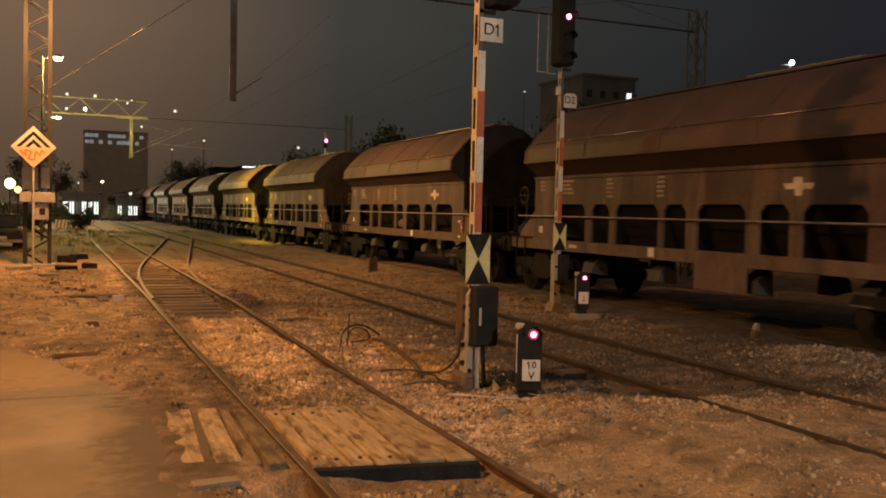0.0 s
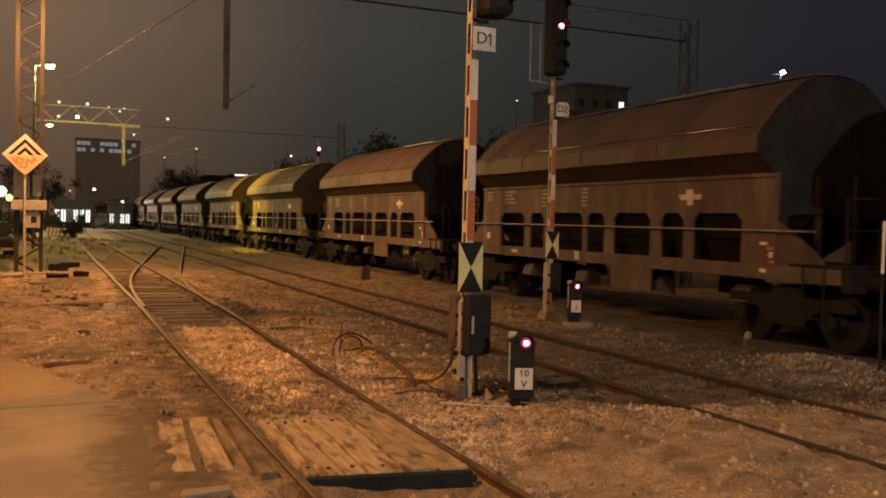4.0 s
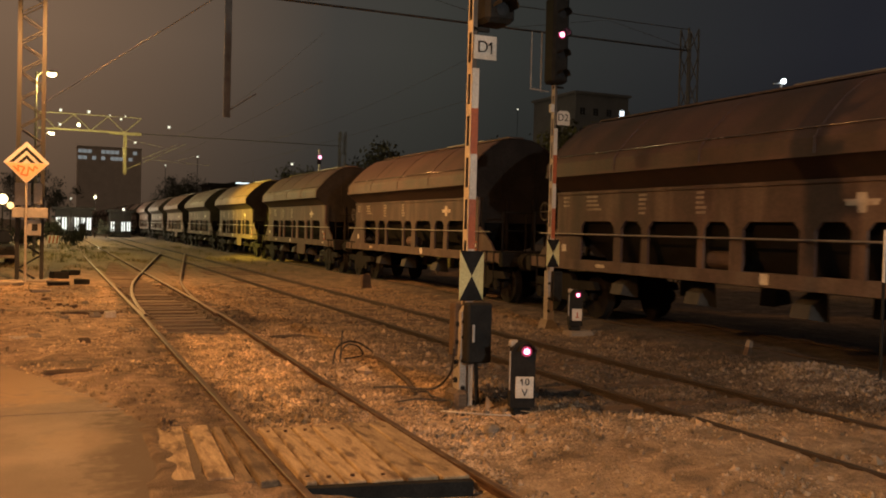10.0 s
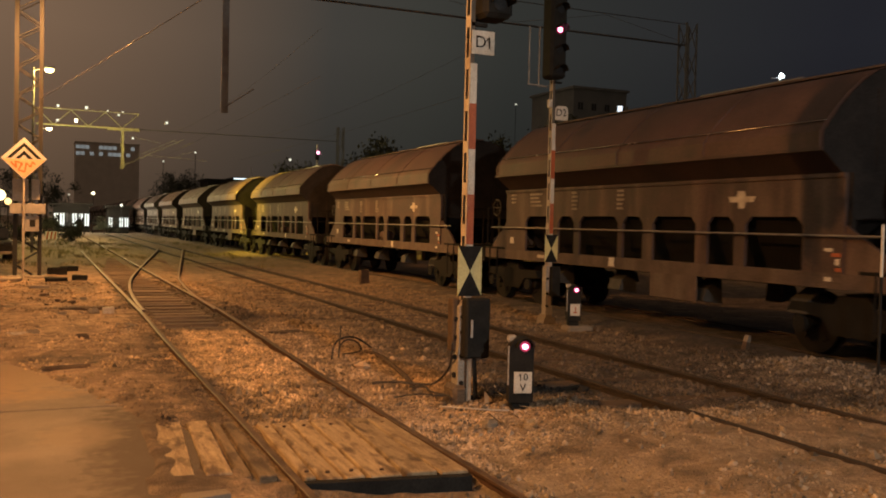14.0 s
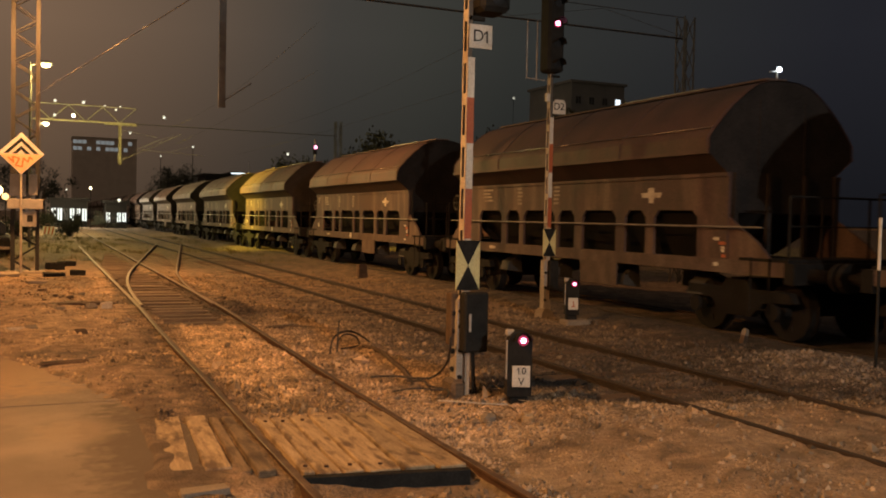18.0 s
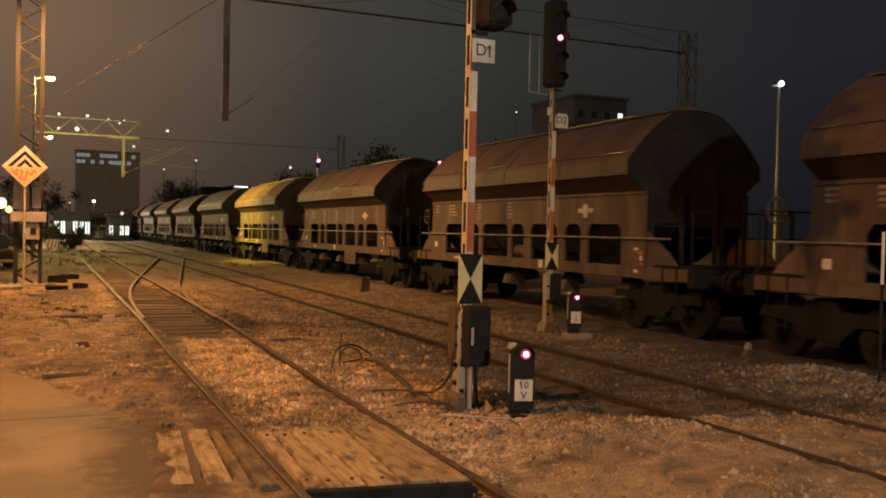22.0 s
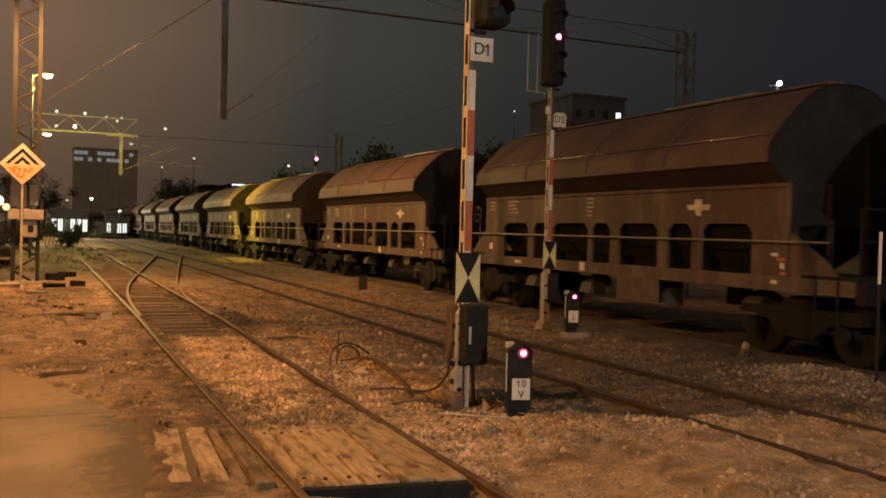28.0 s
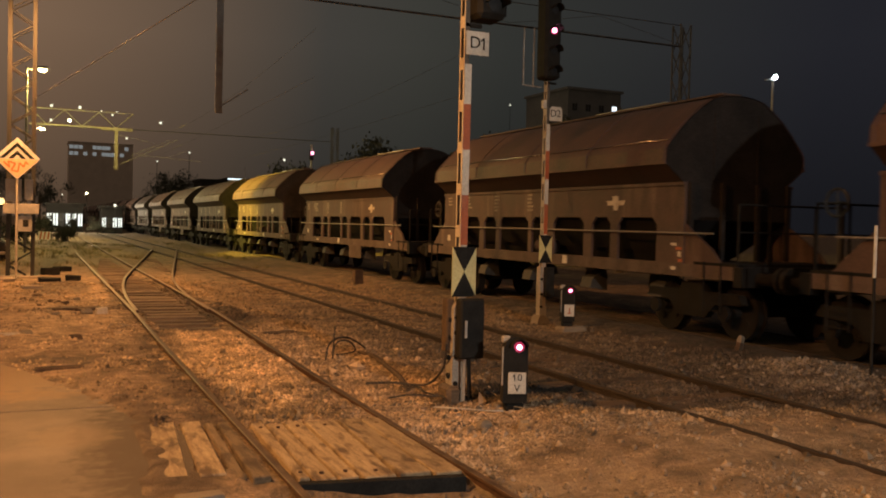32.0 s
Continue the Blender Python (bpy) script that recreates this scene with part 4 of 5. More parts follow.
d1.location, d1.scale = (4.351, 9.246, -0.069), (1.025, 1.025, 1.025)

d2 = signal("signal_mast", (9.22, 15.7, 0.06), ("D2", 4.02, True), [(1.75, 2.35, True), (2.35, 2.85, False), (2.85, 3.42, True), (3.42, 3.95, False)], 4.82, 1.7, 2, "tall signal mast with a D2 board, showing a red light", -0.19)
part("ladder", tubes(((-0.16, 0.3, 4.7), (-0.16, 0.3, 5.9), 0.015), ((-0.36, 0.35, 4.75), (-0.36, 0.35, 5.9), 0.012), ((-0.38, 0.35, 4.75), (-0.02, 0.2, 4.70), 0.012), n=6), M_GALV, d2)
part("footing", prism([(-0.15, -0.10), (0.18, -0.10), (0.13, 0.05), (0.03, 0.13), (-0.07, 0.13), (-0.11, 0.05)], "y", -0.08, 0.20), M_CONCRETE, d2, "pale cracked concrete footing")
for z_ in (0.30, 0.55, 0.85):
    part("bolt", tubes(((-0.025, -0.035, z_), (-0.025, -0.01, z_), 0.028), n=8), M_BLACK, d2)
part("junction_box", boxes((-0.10, -0.02, -0.03, 0.06, 4.26, 4.42), bevel=0.01), M_WHITE, d2)
part("base_shoe", boxes((-0.05, 0.0, -0.01, 0.14, 0.0, 1.1), (-0.02, 0.10, -0.02, 0.14, 0.05, 0.30)), M_GREYBOX, d2)
part("relay_box", boxes((0.02, 0.22, -0.12, 0.0, 0.5, 1.1), bevel=0.015), M_BLACK, d2)


def dwarf(at, text, label, tall=0.80):
    s = thing("dwarf_signal", at, label, "railway signal", "dwarf signals")
    w = 0.126
    part("housing", prism([(-w, 0.12), (w, 0.12), (w, tall - 0.12), (w - 0.025, tall - 0.055), (w - 0.075, tall - 0.01), (w - 0.12, tall), (-w + 0.12, tall), (-w + 0.075, tall - 0.01), (-w + 0.025, tall - 0.055), (-w, tall - 0.12)], "y", -0.10, 0.06), M_BLACK, s, "matt black housing")
    part("foot", boxes((-0.10, 0.10, -0.08, 0.09, -0.04, 0.12), bevel=0.02), M_BLACK, s)
    lens = part("lens", tubes(((0.03, -0.101, tall - 0.10), (0.03, -0.112, tall - 0.10), 0.054), n=18), G_REDDIM, s)
    part("lamp_glow", tubes(((0.03, -0.113, tall - 0.10), (0.03, -0.119, tall - 0.10), 0.029), n=18), G_RED, lens, "lit pink-white lamp")
    bm = bmesh.new()
    for a in range(8):
        t0, t1 = math.pi * a / 8, math.pi * (a + 1) / 8
        v = [bm.verts.new((0.03 + r * math.cos(t), y, tall - 0.10 + r * math.sin(t))) for r in (0.085, 0.092) for t in (t0, t1) for y in (-0.10, -0.19)]
        bm.faces.new((v[0], v[1], v[3], v[2]))
        bm.faces.new((v[4], v[6], v[7], v[5]))
        bm.faces.new((v[1], v[5], v[7], v[3]))
    bmesh.ops.remove_doubles(bm, verts=bm.verts[:], dist=0.0005)
    part("hood", bm, M_BLACK, s)
    b = part("number_board", boxes((-0.078, 0.108, -0.115, -0.104, 0.22, 0.44), bevel=0.003), M_WHITE, s, "white board with black characters")
    part("cable_pipe", tubes(((-w - 0.008, -0.08, 0.30), (-w - 0.008, -0.08, tall - 0.10), 0.009), n=6), M_GALV, s)
    part("lid", boxes((-w - 0.012, -w + 0.09, -0.03, 0.05, tall - 0.07, tall + 0.005), bevel=0.02), M_GREYBOX, s)
    if text:
        figure_one(0.070, M_BLACK, b, (-0.012, -0.118, 0.385))
        lettering(text[0][1], 0.10, M_BLACK, b, (0.042, -0.118, 0.385))
        lettering(text[1], 0.105, M_BLACK, b, (0.015, -0.118, 0.275))
    else:
        part("lettering", boxes((-0.02, 0.055, -0.118, -0.1155, 0.27, 0.29), (0.01, 0.03, -0.118, -0.1155, 0.29, 0.38)), M_RED, b)
    return s


for at, text, label in (((4.655, 8.47, -0.048), ("10", "V"), "black dwarf signal with pink light and 10 V board"), ((9.07, 14.5, 0.08), None, "black dwarf signal with pink light on pale concrete")):
    low = dwarf(at, text, label)
    low.rotation_euler = (0, 0, radians(-18))
    low.scale = (1.03, 1.03, 1.03) if text else (1, 1, 1)
solid("concrete_block", boxes((-0.24, 0.28, -0.16, 0.16, -0.08, 0.11), (0.1, 0.36, -0.1, 0.12, -0.08, 0.07), bevel=0.035), M_CONCRETE, "broken pale concrete block under a dwarf signal", "concrete block", at=(9.13, 14.5, 0.0))

# ---------------- crossing of planks ----------------


def plank(parent, front, back, y0, y1, z0, z1, tilt=0.0, wood=M_PLANK):
    """A timber from its front edge (two x values at y0) to its back edge (two x values at y1)."""
    bm = bmesh.new()
    cx, cy, cz = sum(front + back) / 4, (y0 + y1) / 2, (z0 + z1) / 2
    v = [bm.verts.new((x - cx, y - cy, z - cz)) for z in (z0, z1) for x, y in ((front[0], y0), (front[1], y0), (back[1], y1), (back[0], y1))]
    for f in ((3, 2, 1, 0), (4, 5, 6, 7), (0, 1, 5, 4), (1, 2, 6, 5), (2, 3, 7, 6), (3, 0, 4, 7)):
        bm.faces.new([v[i] for i in f])
    bmesh.ops.bevel(bm, geom=bm.edges[:], offset=0.010, segments=1, affect="EDGES", clamp_overlap=True)
    ob = part("plank", bm, wood, parent, at=(cx, cy, cz))
    ob.rotation_euler = (0, radians(tilt), 0)
    return ob


rng = random.Random(11)
deck = thing("crossing_deck", (0, 0, 0), "worn timber crossing deck of six planks between the rails", "crossing deck")
SEAMS = ((1.92, 1.97), (2.03, 2.12), (2.24, 2.31), (2.43, 2.52), (2.72, 2.86), (3.02, 3.11), (3.28, 3.32))
for (f0, b0), (f1, b1) in zip(SEAMS, SEAMS[1:]):
    g0, g1 = rng.uniform(0.006, 0.014), rng.uniform(0.006, 0.014)
    y0, y1 = 7.02 - 0.17 * ((f0 + f1) / 2 - 1.9) + rng.uniform(-0.02, 0.02), 9.12 - 0.10 * ((b0 + b1) / 2 - 1.9) + rng.uniform(-0.03, 0.03)
    plank(deck, (f0 + g0, f1 - g1), (b0 + g0, b1 - g1), y0, y1, -0.30, -0.115 + rng.uniform(-0.009, 0.009), rng.uniform(-1, 1))
    for k, y in ((0.1, y0 + 0.16), (0.88, y1 - 0.22)):
        if rng.random() < 0.75:
            x = ((f0 + f1) * (1 - k) + (b0 + b1) * k) / 2
            part("spike", tubes(((x, y, -0.12), (x, y, -0.104), 0.020), n=8), M_RUSTRAIL, deck)
beam = part("end_beam", boxes((-0.69, 0.69, -0.04, 0.04, -0.12, 0.095), bevel=0.008), M_BLACK, deck, "dark end beam", at=(2.585, 6.845, -0.225))
beam.rotation_euler = (0, 0, radians(-9.5))
side_deck = thing("crossing_deck", (0, 0, 0), "worn timber planks between the concrete apron and the rail", "crossing deck")
for i, (f0, f1, b0, b1) in enumerate(((0.85, 1.12, 1.03, 1.27), (1.20, 1.41, 1.32, 1.51), (1.45, 1.55, 1.55, 1.63), (1.59, 1.74, 1.67, 1.77))):
    y0, y1 = 7.36 - 0.22 * (f0 - 0.85), 9.34 - 0.12 * (b0 - 1.0)
    plank(side_deck, (f0, f1), (b0, b1), y0 + rng.uniform(-0.03, 0.03), y1 + rng.uniform(-0.04, 0.04), -0.28, -0.103 - 0.016 * (i > 1) + rng.uniform(-0.006, 0.006), rng.uniform(-2, 2), M_OLDPLANK if i > 1 else M_PLANK)

# ---------------- sign, lattice mast, lamp posts, gantries ----------------


def lattice(bm, x0, x1, y0, y1, z0, z1, bay, r=0.03):
    for x in (x0, x1):
        for y in (y0, y1):
            box(bm, x - r, x + r, y - r, y + r, z0, z1)
    n = round((z1 - z0) / bay)
    for i in range(n):
        a, b = z0 + i * (z1 - z0) / n, z0 + (i + 1) * (z1 - z0) / n
        for y in (y0, y1):
            tube(bm, (x0 if i % 2 else x1, y, a), (x1 if i % 2 else x0, y, b), 0.02, 5)
        for x in (x0, x1):
            tube(bm, (x, y0 if i % 2 else y1, a), (x, y1 if i % 2 else y0, b), 0.02, 5)


mast = thing("lattice_mast", (-0.5, 30.3, 0.0), "tall lattice steel mast with grey cabinets", "mast")
bm = bmesh.new()
lattice(bm, -0.34, 0.34, -0.26, 0.26, 0.0, 11.5, 0.42, 0.055)
part("lattice", bm, M_MAST, mast)
part("footing", boxes((-0.55, 0.55, -0.5, 0.5, -0.2, 0.12), bevel=0.03), M_CONCRETE, mast)
part("cabinet", boxes((-0.42, 0.02, -0.50, -0.34, 2.35, 3.02), bevel=0.015), M_GREYBOX, mast)
part("cabinet", boxes((0.10, 0.34, -0.50, -0.34, 2.40, 3.02), bevel=0.015), M_GREYBOX, mast)
part("shelf", boxes((-0.48, 0.50, -0.56, -0.3, 1.98, 2.28), bevel=0.01), M_GREYBOX, mast)
part("cabinet", boxes((-0.12, 0.32, -0.5, -0.32, 1.45, 1.92), bevel=0.015), M_GREYBOX, mast)
part("lamp_arm", tubes(((0, -0.3, 9.5), (0.15, -2.9, 9.45), 0.04), n=6), M_LATTICE, mast)
part("luminaire", boxes((0.0, 0.3, -3.1, -2.6, 9.3, 9.42), bevel=0.03), M_GREYBOX, mast, "sodium floodlight")
part("dial", boxes((0.06, 0.22, -0.51, -0.502, 1.60, 1.80)), M_BLACK, mast)

sign = thing("diamond_sign", (-0.60, 29.5, 0.0), "white and orange diamond sign with dark chevrons, sprayed with orange paint", "railway sign")
part("post", tubes(((0, 0.04, 0), (0, 0.04, 4.1), 0.035), n=10), M_CREAM, sign)
part("panel", prism([(-0.62, 3.61), (0, 2.99), (0.62, 3.61), (0, 4.23)], "y", -0.015, 0.015), M_WHITE, sign)
part("lower_half", prism([(-0.57, 3.585), (0, 3.03), (0.57, 3.585)], "y", -0.020, -0.0155), M_ORANGE, sign, "orange lower half")
for zt, wd in ((4.08, 0.47), (3.84, 0.24)):
    part("chevron", prism([(-wd, zt - wd), (-wd + 0.12, zt - wd), (0, zt - 0.12), (wd - 0.12, zt - wd), (wd, zt - wd), (0, zt)], "y", -0.021, -0.0155), M_BLACK, sign, "dark chevron")
pts = [(-0.36, 3.50), (-0.2, 3.34), (-0.24, 3.52), (-0.05, 3.46), (-0.15, 3.26), (0.02, 3.22), (0.06, 3.48), (0.18, 3.36), (0.22, 3.52), (0.30, 3.44)]
bm = bmesh.new()
for (a, b), (c, d) in zip(pts, pts[1:]):
    tube(bm, (a, -0.022, b), (c, -0.022, d), 0.028, 6)
bmesh.ops.scale(bm, vec=(1, 0.15, 1), space=Matrix.Translation((0, 0.022, 0)), verts=bm.verts[:])
part("spray_paint", bm, M_ORANGE2, sign, "scrawl of orange spray paint")


def street_lamp(at, top, arm, material, label):
    s = thing("street_lamp", at, label, "street lamp", "street lamps")
    part("pole", tubes(((0, 0, 0), (0, 0, top), 0.07, 0.04), n=10), M_LATTICE, s)
    part("arm", tubes(((0, 0, top - 0.15), (arm * 0.8, 0, top + 0.05), 0.03), n=8), M_LATTICE, s)
    bm = bmesh.new()
    bmesh.ops.create_uvsphere(bm, u_segments=14, v_segments=8, radius=1, matrix=Matrix.Translation((arm, 0, top + 0.02)) @ Matrix.Diagonal((0.30, 0.20, 0.10, 1)))
    hd = part("luminaire", bm, M_GREYBOX, s, "", True)
    bm = bmesh.new()
    bmesh.ops.create_uvsphere(bm, u_segments=14, v_segments=8, radius=1, matrix=Matrix.Translation((arm, 0, top - 0.07)) @ Matrix.Diagonal((0.22, 0.17, 0.13, 1)))
    part("bulb_glass", bm, material, hd, "glowing lamp glass", True)
    return s


street_lamp((-0.62, 50.0, 0), 9.35, 0.7, G_YELLOW, "tall street lamp with a glowing yellow-white head")
street_lamp((-0.36, 82.0, 0), 9.2, 0.55, G_YELLOW, "far street lamp with a glowing yellow-white head")
street_lamp((-4.9, 8.42, -0.15), 8.05, 0.9, G_SODIUM, "sodium street lamp over the concrete apron")


def gantry(at, x0, x1, chord, depth, drops, right_leg, label, steel, truss_to, bay=0.95, thin=1.0):
    g = thing("catenary_gantry", at, label, "gantry", "gantries")
    beam = M_BEAM if thin < 1 else steel
    part("bottom_chord", boxes((x0, truss_to, -0.08, 0.08, chord, chord + 0.10 * thin)), beam, g)
    # Past the truss the beam turns darker: fading light put into the colour.
    if truss_to < x1:
        part("beam", boxes((truss_to, x1, -0.06, 0.06, chord + 0.04, chord + 0.075)), M_BEAM, g)
    part("top_chord", boxes((x0, truss_to, -0.03, 0.03, chord + depth - 0.045 * thin, chord + depth)), beam, g)
    n = round((truss_to - x0) / bay)
    for i in range(n):
        a, b = x0 + i * (truss_to - x0) / n, x0 + (i + 1) * (truss_to - x0) / n
        lo, hi = chord + 0.07, chord + depth - 0.05
        part("brace", tubes(((a, 0, hi if i % 2 == 0 else lo), (b, 0, lo if i % 2 == 0 else hi), 0.030 * thin), n=6), beam, g)
    for xd, low in drops:
        p = part("drop_post", boxes((xd - 0.09, xd - 0.05, *((-0.08, 0.08) if thin == 1.0 else (-0.012, 0.012)), low, chord), (xd + 0.05, xd + 0.09, *((-0.08, 0.08) if thin == 1.0 else (-0.012, 0.012)), low, chord), (xd - 0.05, xd + 0.05, -0.01, 0.01, low, chord), *([(xd - 0.9, xd + 1.0, -0.1, 0.1, chord - 0.08, chord - 0.01)] if thin == 1.0 else [])), steel, g, "hanging post")
        if thin < 1:
            part("cantilever", tubes(((xd, 0, low + 0.15), (xd + 0.75, 0, low + 0.68), 0.025), n=6), steel, p)
            continue
        part("cantilever", tubes(((xd, 0, low + 0.2), (xd + 3.7, 0, low + 2.05), 0.026), ((xd + 0.9, 0, low + 0.9), (xd + 3.2, 0, low + 2.0), 0.017), ((xd, 0, low + 2.15), (xd + 2.3, 0, low + 1.75), 0.014), ((xd + 1.3, 0, low + 0.95), (xd + 5.2, 0, low + 0.75), 0.016), ((xd + 2.9, 0, low + 0.85), (xd + 4.4, 0, low + 1.35), 0.011), n=6), M_GALV if steel is M_LITSTEEL else steel, p)
    for x in (x0, x1) if right_leg else (x0,):
        bm = bmesh.new()
        lattice(bm, x - 0.2, x + 0.2, -0.2, 0.2, 0, chord + depth, 0.9, 0.022)
        # The right leg gets the same darkened colour, away from the lamps.
        part("leg", bm, M_LATTICE if x == x0 else M_BEAM, g)
    return g


M_BEAM = surface("dull_grey_beam", (0.06, 0.059, 0.056), (0.09, 0.088, 0.083), 0.9, 0.1, 5, 50, 0.1, 0.003)
# Steel with the lamps' yellow-green light put into its colour.
M_LITSTEEL = surface("yellow_lit_steel", (0.37, 0.36, 0.24), (0.48, 0.465, 0.32), 0.55, 0.1, 5, 50, 0.1, 0.003, (0.22, 0.18, 0.10), 0.4)
M_DARKSTEEL = surface("dull_dark_steel", (0.125, 0.124, 0.122), (0.175, 0.173, 0.169), 0.9, 0.1, 5, 50, 0.1, 0.003)
g1 = gantry((0, 60, 0), -0.6, 18.5, 7.42, 1.05, ((4.35, 4.95),), True, "lit yellow-green truss gantry with a hanging post over the tracks", M_LITSTEEL, 5.3)
gantry((0, 24.0, 0), -3.2, 19.1, 7.95, 0.7, ((4.24, 4.72),), True, "dim truss gantry with a hanging post over the tracks", M_DARKSTEEL, 19.1, 3.2, 0.25)


def mounted_lamp(x, y, z, r, colour):
    """A lamp housing fixed on the gantry, with its glass."""
    r *= 0.65
    h = part("floodlight", boxes((x - r, x + r, -0.12, 0.25, z - r, z + r), bevel=0.02), M_GREYBOX, g1)
    part("glass", boxes((x - r * 0.85, x + r * 0.85, -0.13, -0.121, z - r * 0.85, z + r * 0.85)), colour, h, "glowing glass")


for x, z, r, c in ((0.62, 8.62, 0.13, G_SMALL), (2.22, 8.62, 0.14, G_SMALL), (3.45, 8.5, 0.07, G_SMALL), (4.35, 8.5, 0.07, G_SMALL), (4.1, 8.3, 0.10, G_SMALL), (1.65, 7.78, 0.15, G_YELLOW), (0.6, 7.75, 0.12, G_SMALL), (6.98, 8.0, 0.13, G_SMALL), (4.95, 6.9, 0.10, G_SMALL)):
    mounted_lamp(x, 60, z, r, c)

street_lamp((4.6, -14.9, -0.15), 7.2, 0.01, G_YELLOW, "street lamp at the edge of the yard")

# ---------------- overhead wires ----------------


def wire(a, b, sag, r, label, steel=M_WIRE):
    n = 14
    pts_ = [Vector(a).lerp(Vector(b), i / n) - Vector((0, 0, sag * 4 * (i / n) * (1 - i / n))) for i in range(n + 1)]
    bm = bmesh.new()
    sweep(bm, [tuple(p) for p in pts_], [(r * math.cos(k * math.pi / 3), r * math.sin(k * math.pi / 3)) for k in range(6)])
    return solid("overhead_wire", bm, steel, label, "wire", "overhead wires")


wire((-0.17, 30.0, 5.45), (5.25, 10.0, 7.15), 0.02, 0.010, "sodium-lit span wire running up from the lattice mast")
for x, z in ((6.8, 5.9), (6.8, 7.2), (11.65, 5.9), (11.65, 7.2)):
    wire((x, 24.0, z), (x, 60, z), 0.1 if z < 6.5 else 0.5, 0.004, "thin overhead line above the tracks", M_UNDER)

# ---------------- lamps and buildings far off ----------------
pl = thing("street_lamp", (43.2, 45.0, 0), "tall lamp post with a cold white lamp", "street lamp", "street lamps")
part("pole", tubes(((0, 0, 0), (0, 0, 12.0), 0.1, 0.07), n=8), M_GALV, pl)
part("arm", tubes(((0, 0, 11.9), (-0.9, -0.3, 11.75), 0.04), n=6), M_GALV, pl)
bm = bmesh.new()
bmesh.ops.create_uvsphere(bm, u_segments=14, v_segments=8, radius=0.155, matrix=Matrix.Translation((0, -0.2, 12.0)))
part("bulb_glass", bm, G_WHITE, pl, "cold white glowing lamp", True)
rs = thing("signal_mast", (21.1, 75, 0), "far signal mast with a red light above the train", "railway signal", "main signals")
part("mast", tubes(((0, 0, 0), (0, 0, 8.5), 0.08), n=8), M_GALV, rs)
part("head", boxes((-0.16, 0.16, -0.10, 0.10, 7.2, 8.05), bevel=0.03), M_BLACK, rs)
bm = bmesh.new()
bmesh.ops.create_uvsphere(bm, u_segments=12, v_segments=8, radius=0.15, matrix=Matrix.Translation((0, -0.25, 7.8)))
part("lamp_glow", bm, G_REDFAR, rs, "lit red lamp", True)


M_WALLOFFICE = surface("pale_rendered_wall", (0.46, 0.435, 0.40), (0.54, 0.51, 0.47), 0.9, 0, 0.3, 8, 0.1, 0.01)

rs2 = thing("signal_mast", (15.0, 34.78, 0), "signal mast with a red light behind the passing train", "railway signal", "main signals")
part("mast", tubes(((0, 0.1, 0), (0, 0.1, 4.95), 0.05), n=8), M_LATTICE, rs2)
part("head", boxes((-0.16, 0.16, -0.08, 0.1, 4.1, 4.98), bevel=0.03), M_BLACK, rs2)
bm = bmesh.new()
bmesh.ops.create_uvsphere(bm, u_segments=12, v_segments=8, radius=0.075, matrix=Matrix.Translation((0, -0.12, 4.84)))
part("lamp_glow", bm, G_REDFAR, rs2, "lit red lamp", True)


def building(name, x0, x1, y0, y1, z1, wall, label, rows, cols, lit, glass, win=(1.2, 1.3), base=3.0, group="", sill=True):
    """A block with window openings on the side that faces the yard."""
    b = thing(name, ((x0 + x1) / 2, y0, 0), label, "building", group)
    w = (x1 - x0) / 2
    part("wall", boxes((-w, w, 0.0, y1 - y0, -0.5, z1)), wall, b)
    part("roof", boxes((-w - 0.3, w + 0.3, -0.3, y1 - y0 + 0.3, z1, z1 + 0.35)), wall, b)
    for r in range(rows):
        for c in range(cols):
            xc = -w + (c + 0.5) * 2 * w / cols
            zc = base + r * (z1 - base - 0.3) / rows + win[1] * 0.75
            if name == "office_building" and (r, c) not in lit:
                continue
            f = part("window", boxes((xc - win[0] / 2 - 0.1, xc + win[0] / 2 + 0.1, -0.06, -0.002, zc - win[1] / 2 - 0.1, zc + win[1] / 2 + 0.1)), wall, b)
            part("pane", boxes((xc - win[0] / 2, xc - 0.04, -0.08, -0.061, zc - win[1] / 2, zc + win[1] / 2), (xc + 0.04, xc + win[0] / 2, -0.08, -0.061, zc - win[1] / 2, zc + win[1] / 2)), glass if (r, c) in lit else M_GLASSDARK, f)
    return b


building("office_building", 11.7, 38.4, 430, 450, 34.6, M_WALLOFFICE, "dim office block with a band of lit windows", 2, 14, {(1, 0), (1, 1), (1, 2), (1, 5), (1, 6), (1, 7), (1, 8), (1, 12), (0, 0), (0, 1), (0, 3), (0, 5), (0, 7), (0, 8), (0, 9), (0, 11)}, G_OFFICE, (1.6, 1.6), 28.6)
building("apartment_building", 68.0, 76.9, 110, 122, 21.6, M_WALLWHITE, "pale apartment block with one lit window", 7, 4, {(6, 3)}, G_WINDOW, (0.8, 1.0), 1.2)
building("shop_building", 0.8, 5.0, 120, 126, 3.2, M_UNDER, "low shop with bright lit windows", 1, 6, {(0, 0), (0, 1), (0, 3), (0, 4), (0, 5)}, G_SHOP, (0.5, 1.5), 0.4)
building("kiosk", 6.8, 9.2, 115, 119, 3.0, M_UNDER, "low kiosk with bright lit windows", 1, 4, {(0, 0), (0, 2), (0, 3)}, G_SHOP, (0.42, 1.1), 0.5)
building("warehouse", -40.0, -8.0, 90, 110, 7.0, M_UNDER, "dark warehouse beside the yard", 1, 8, set(), G_OFFICE, (1.6, 1.3), 2.5)
building("apartment_building", 30.0, 52.0, 160, 172, 9.0, M_UNDER, "dark low apartment block behind the train", 3, 8, set(), G_OFFICE, (1.2, 1.3), 1.0)
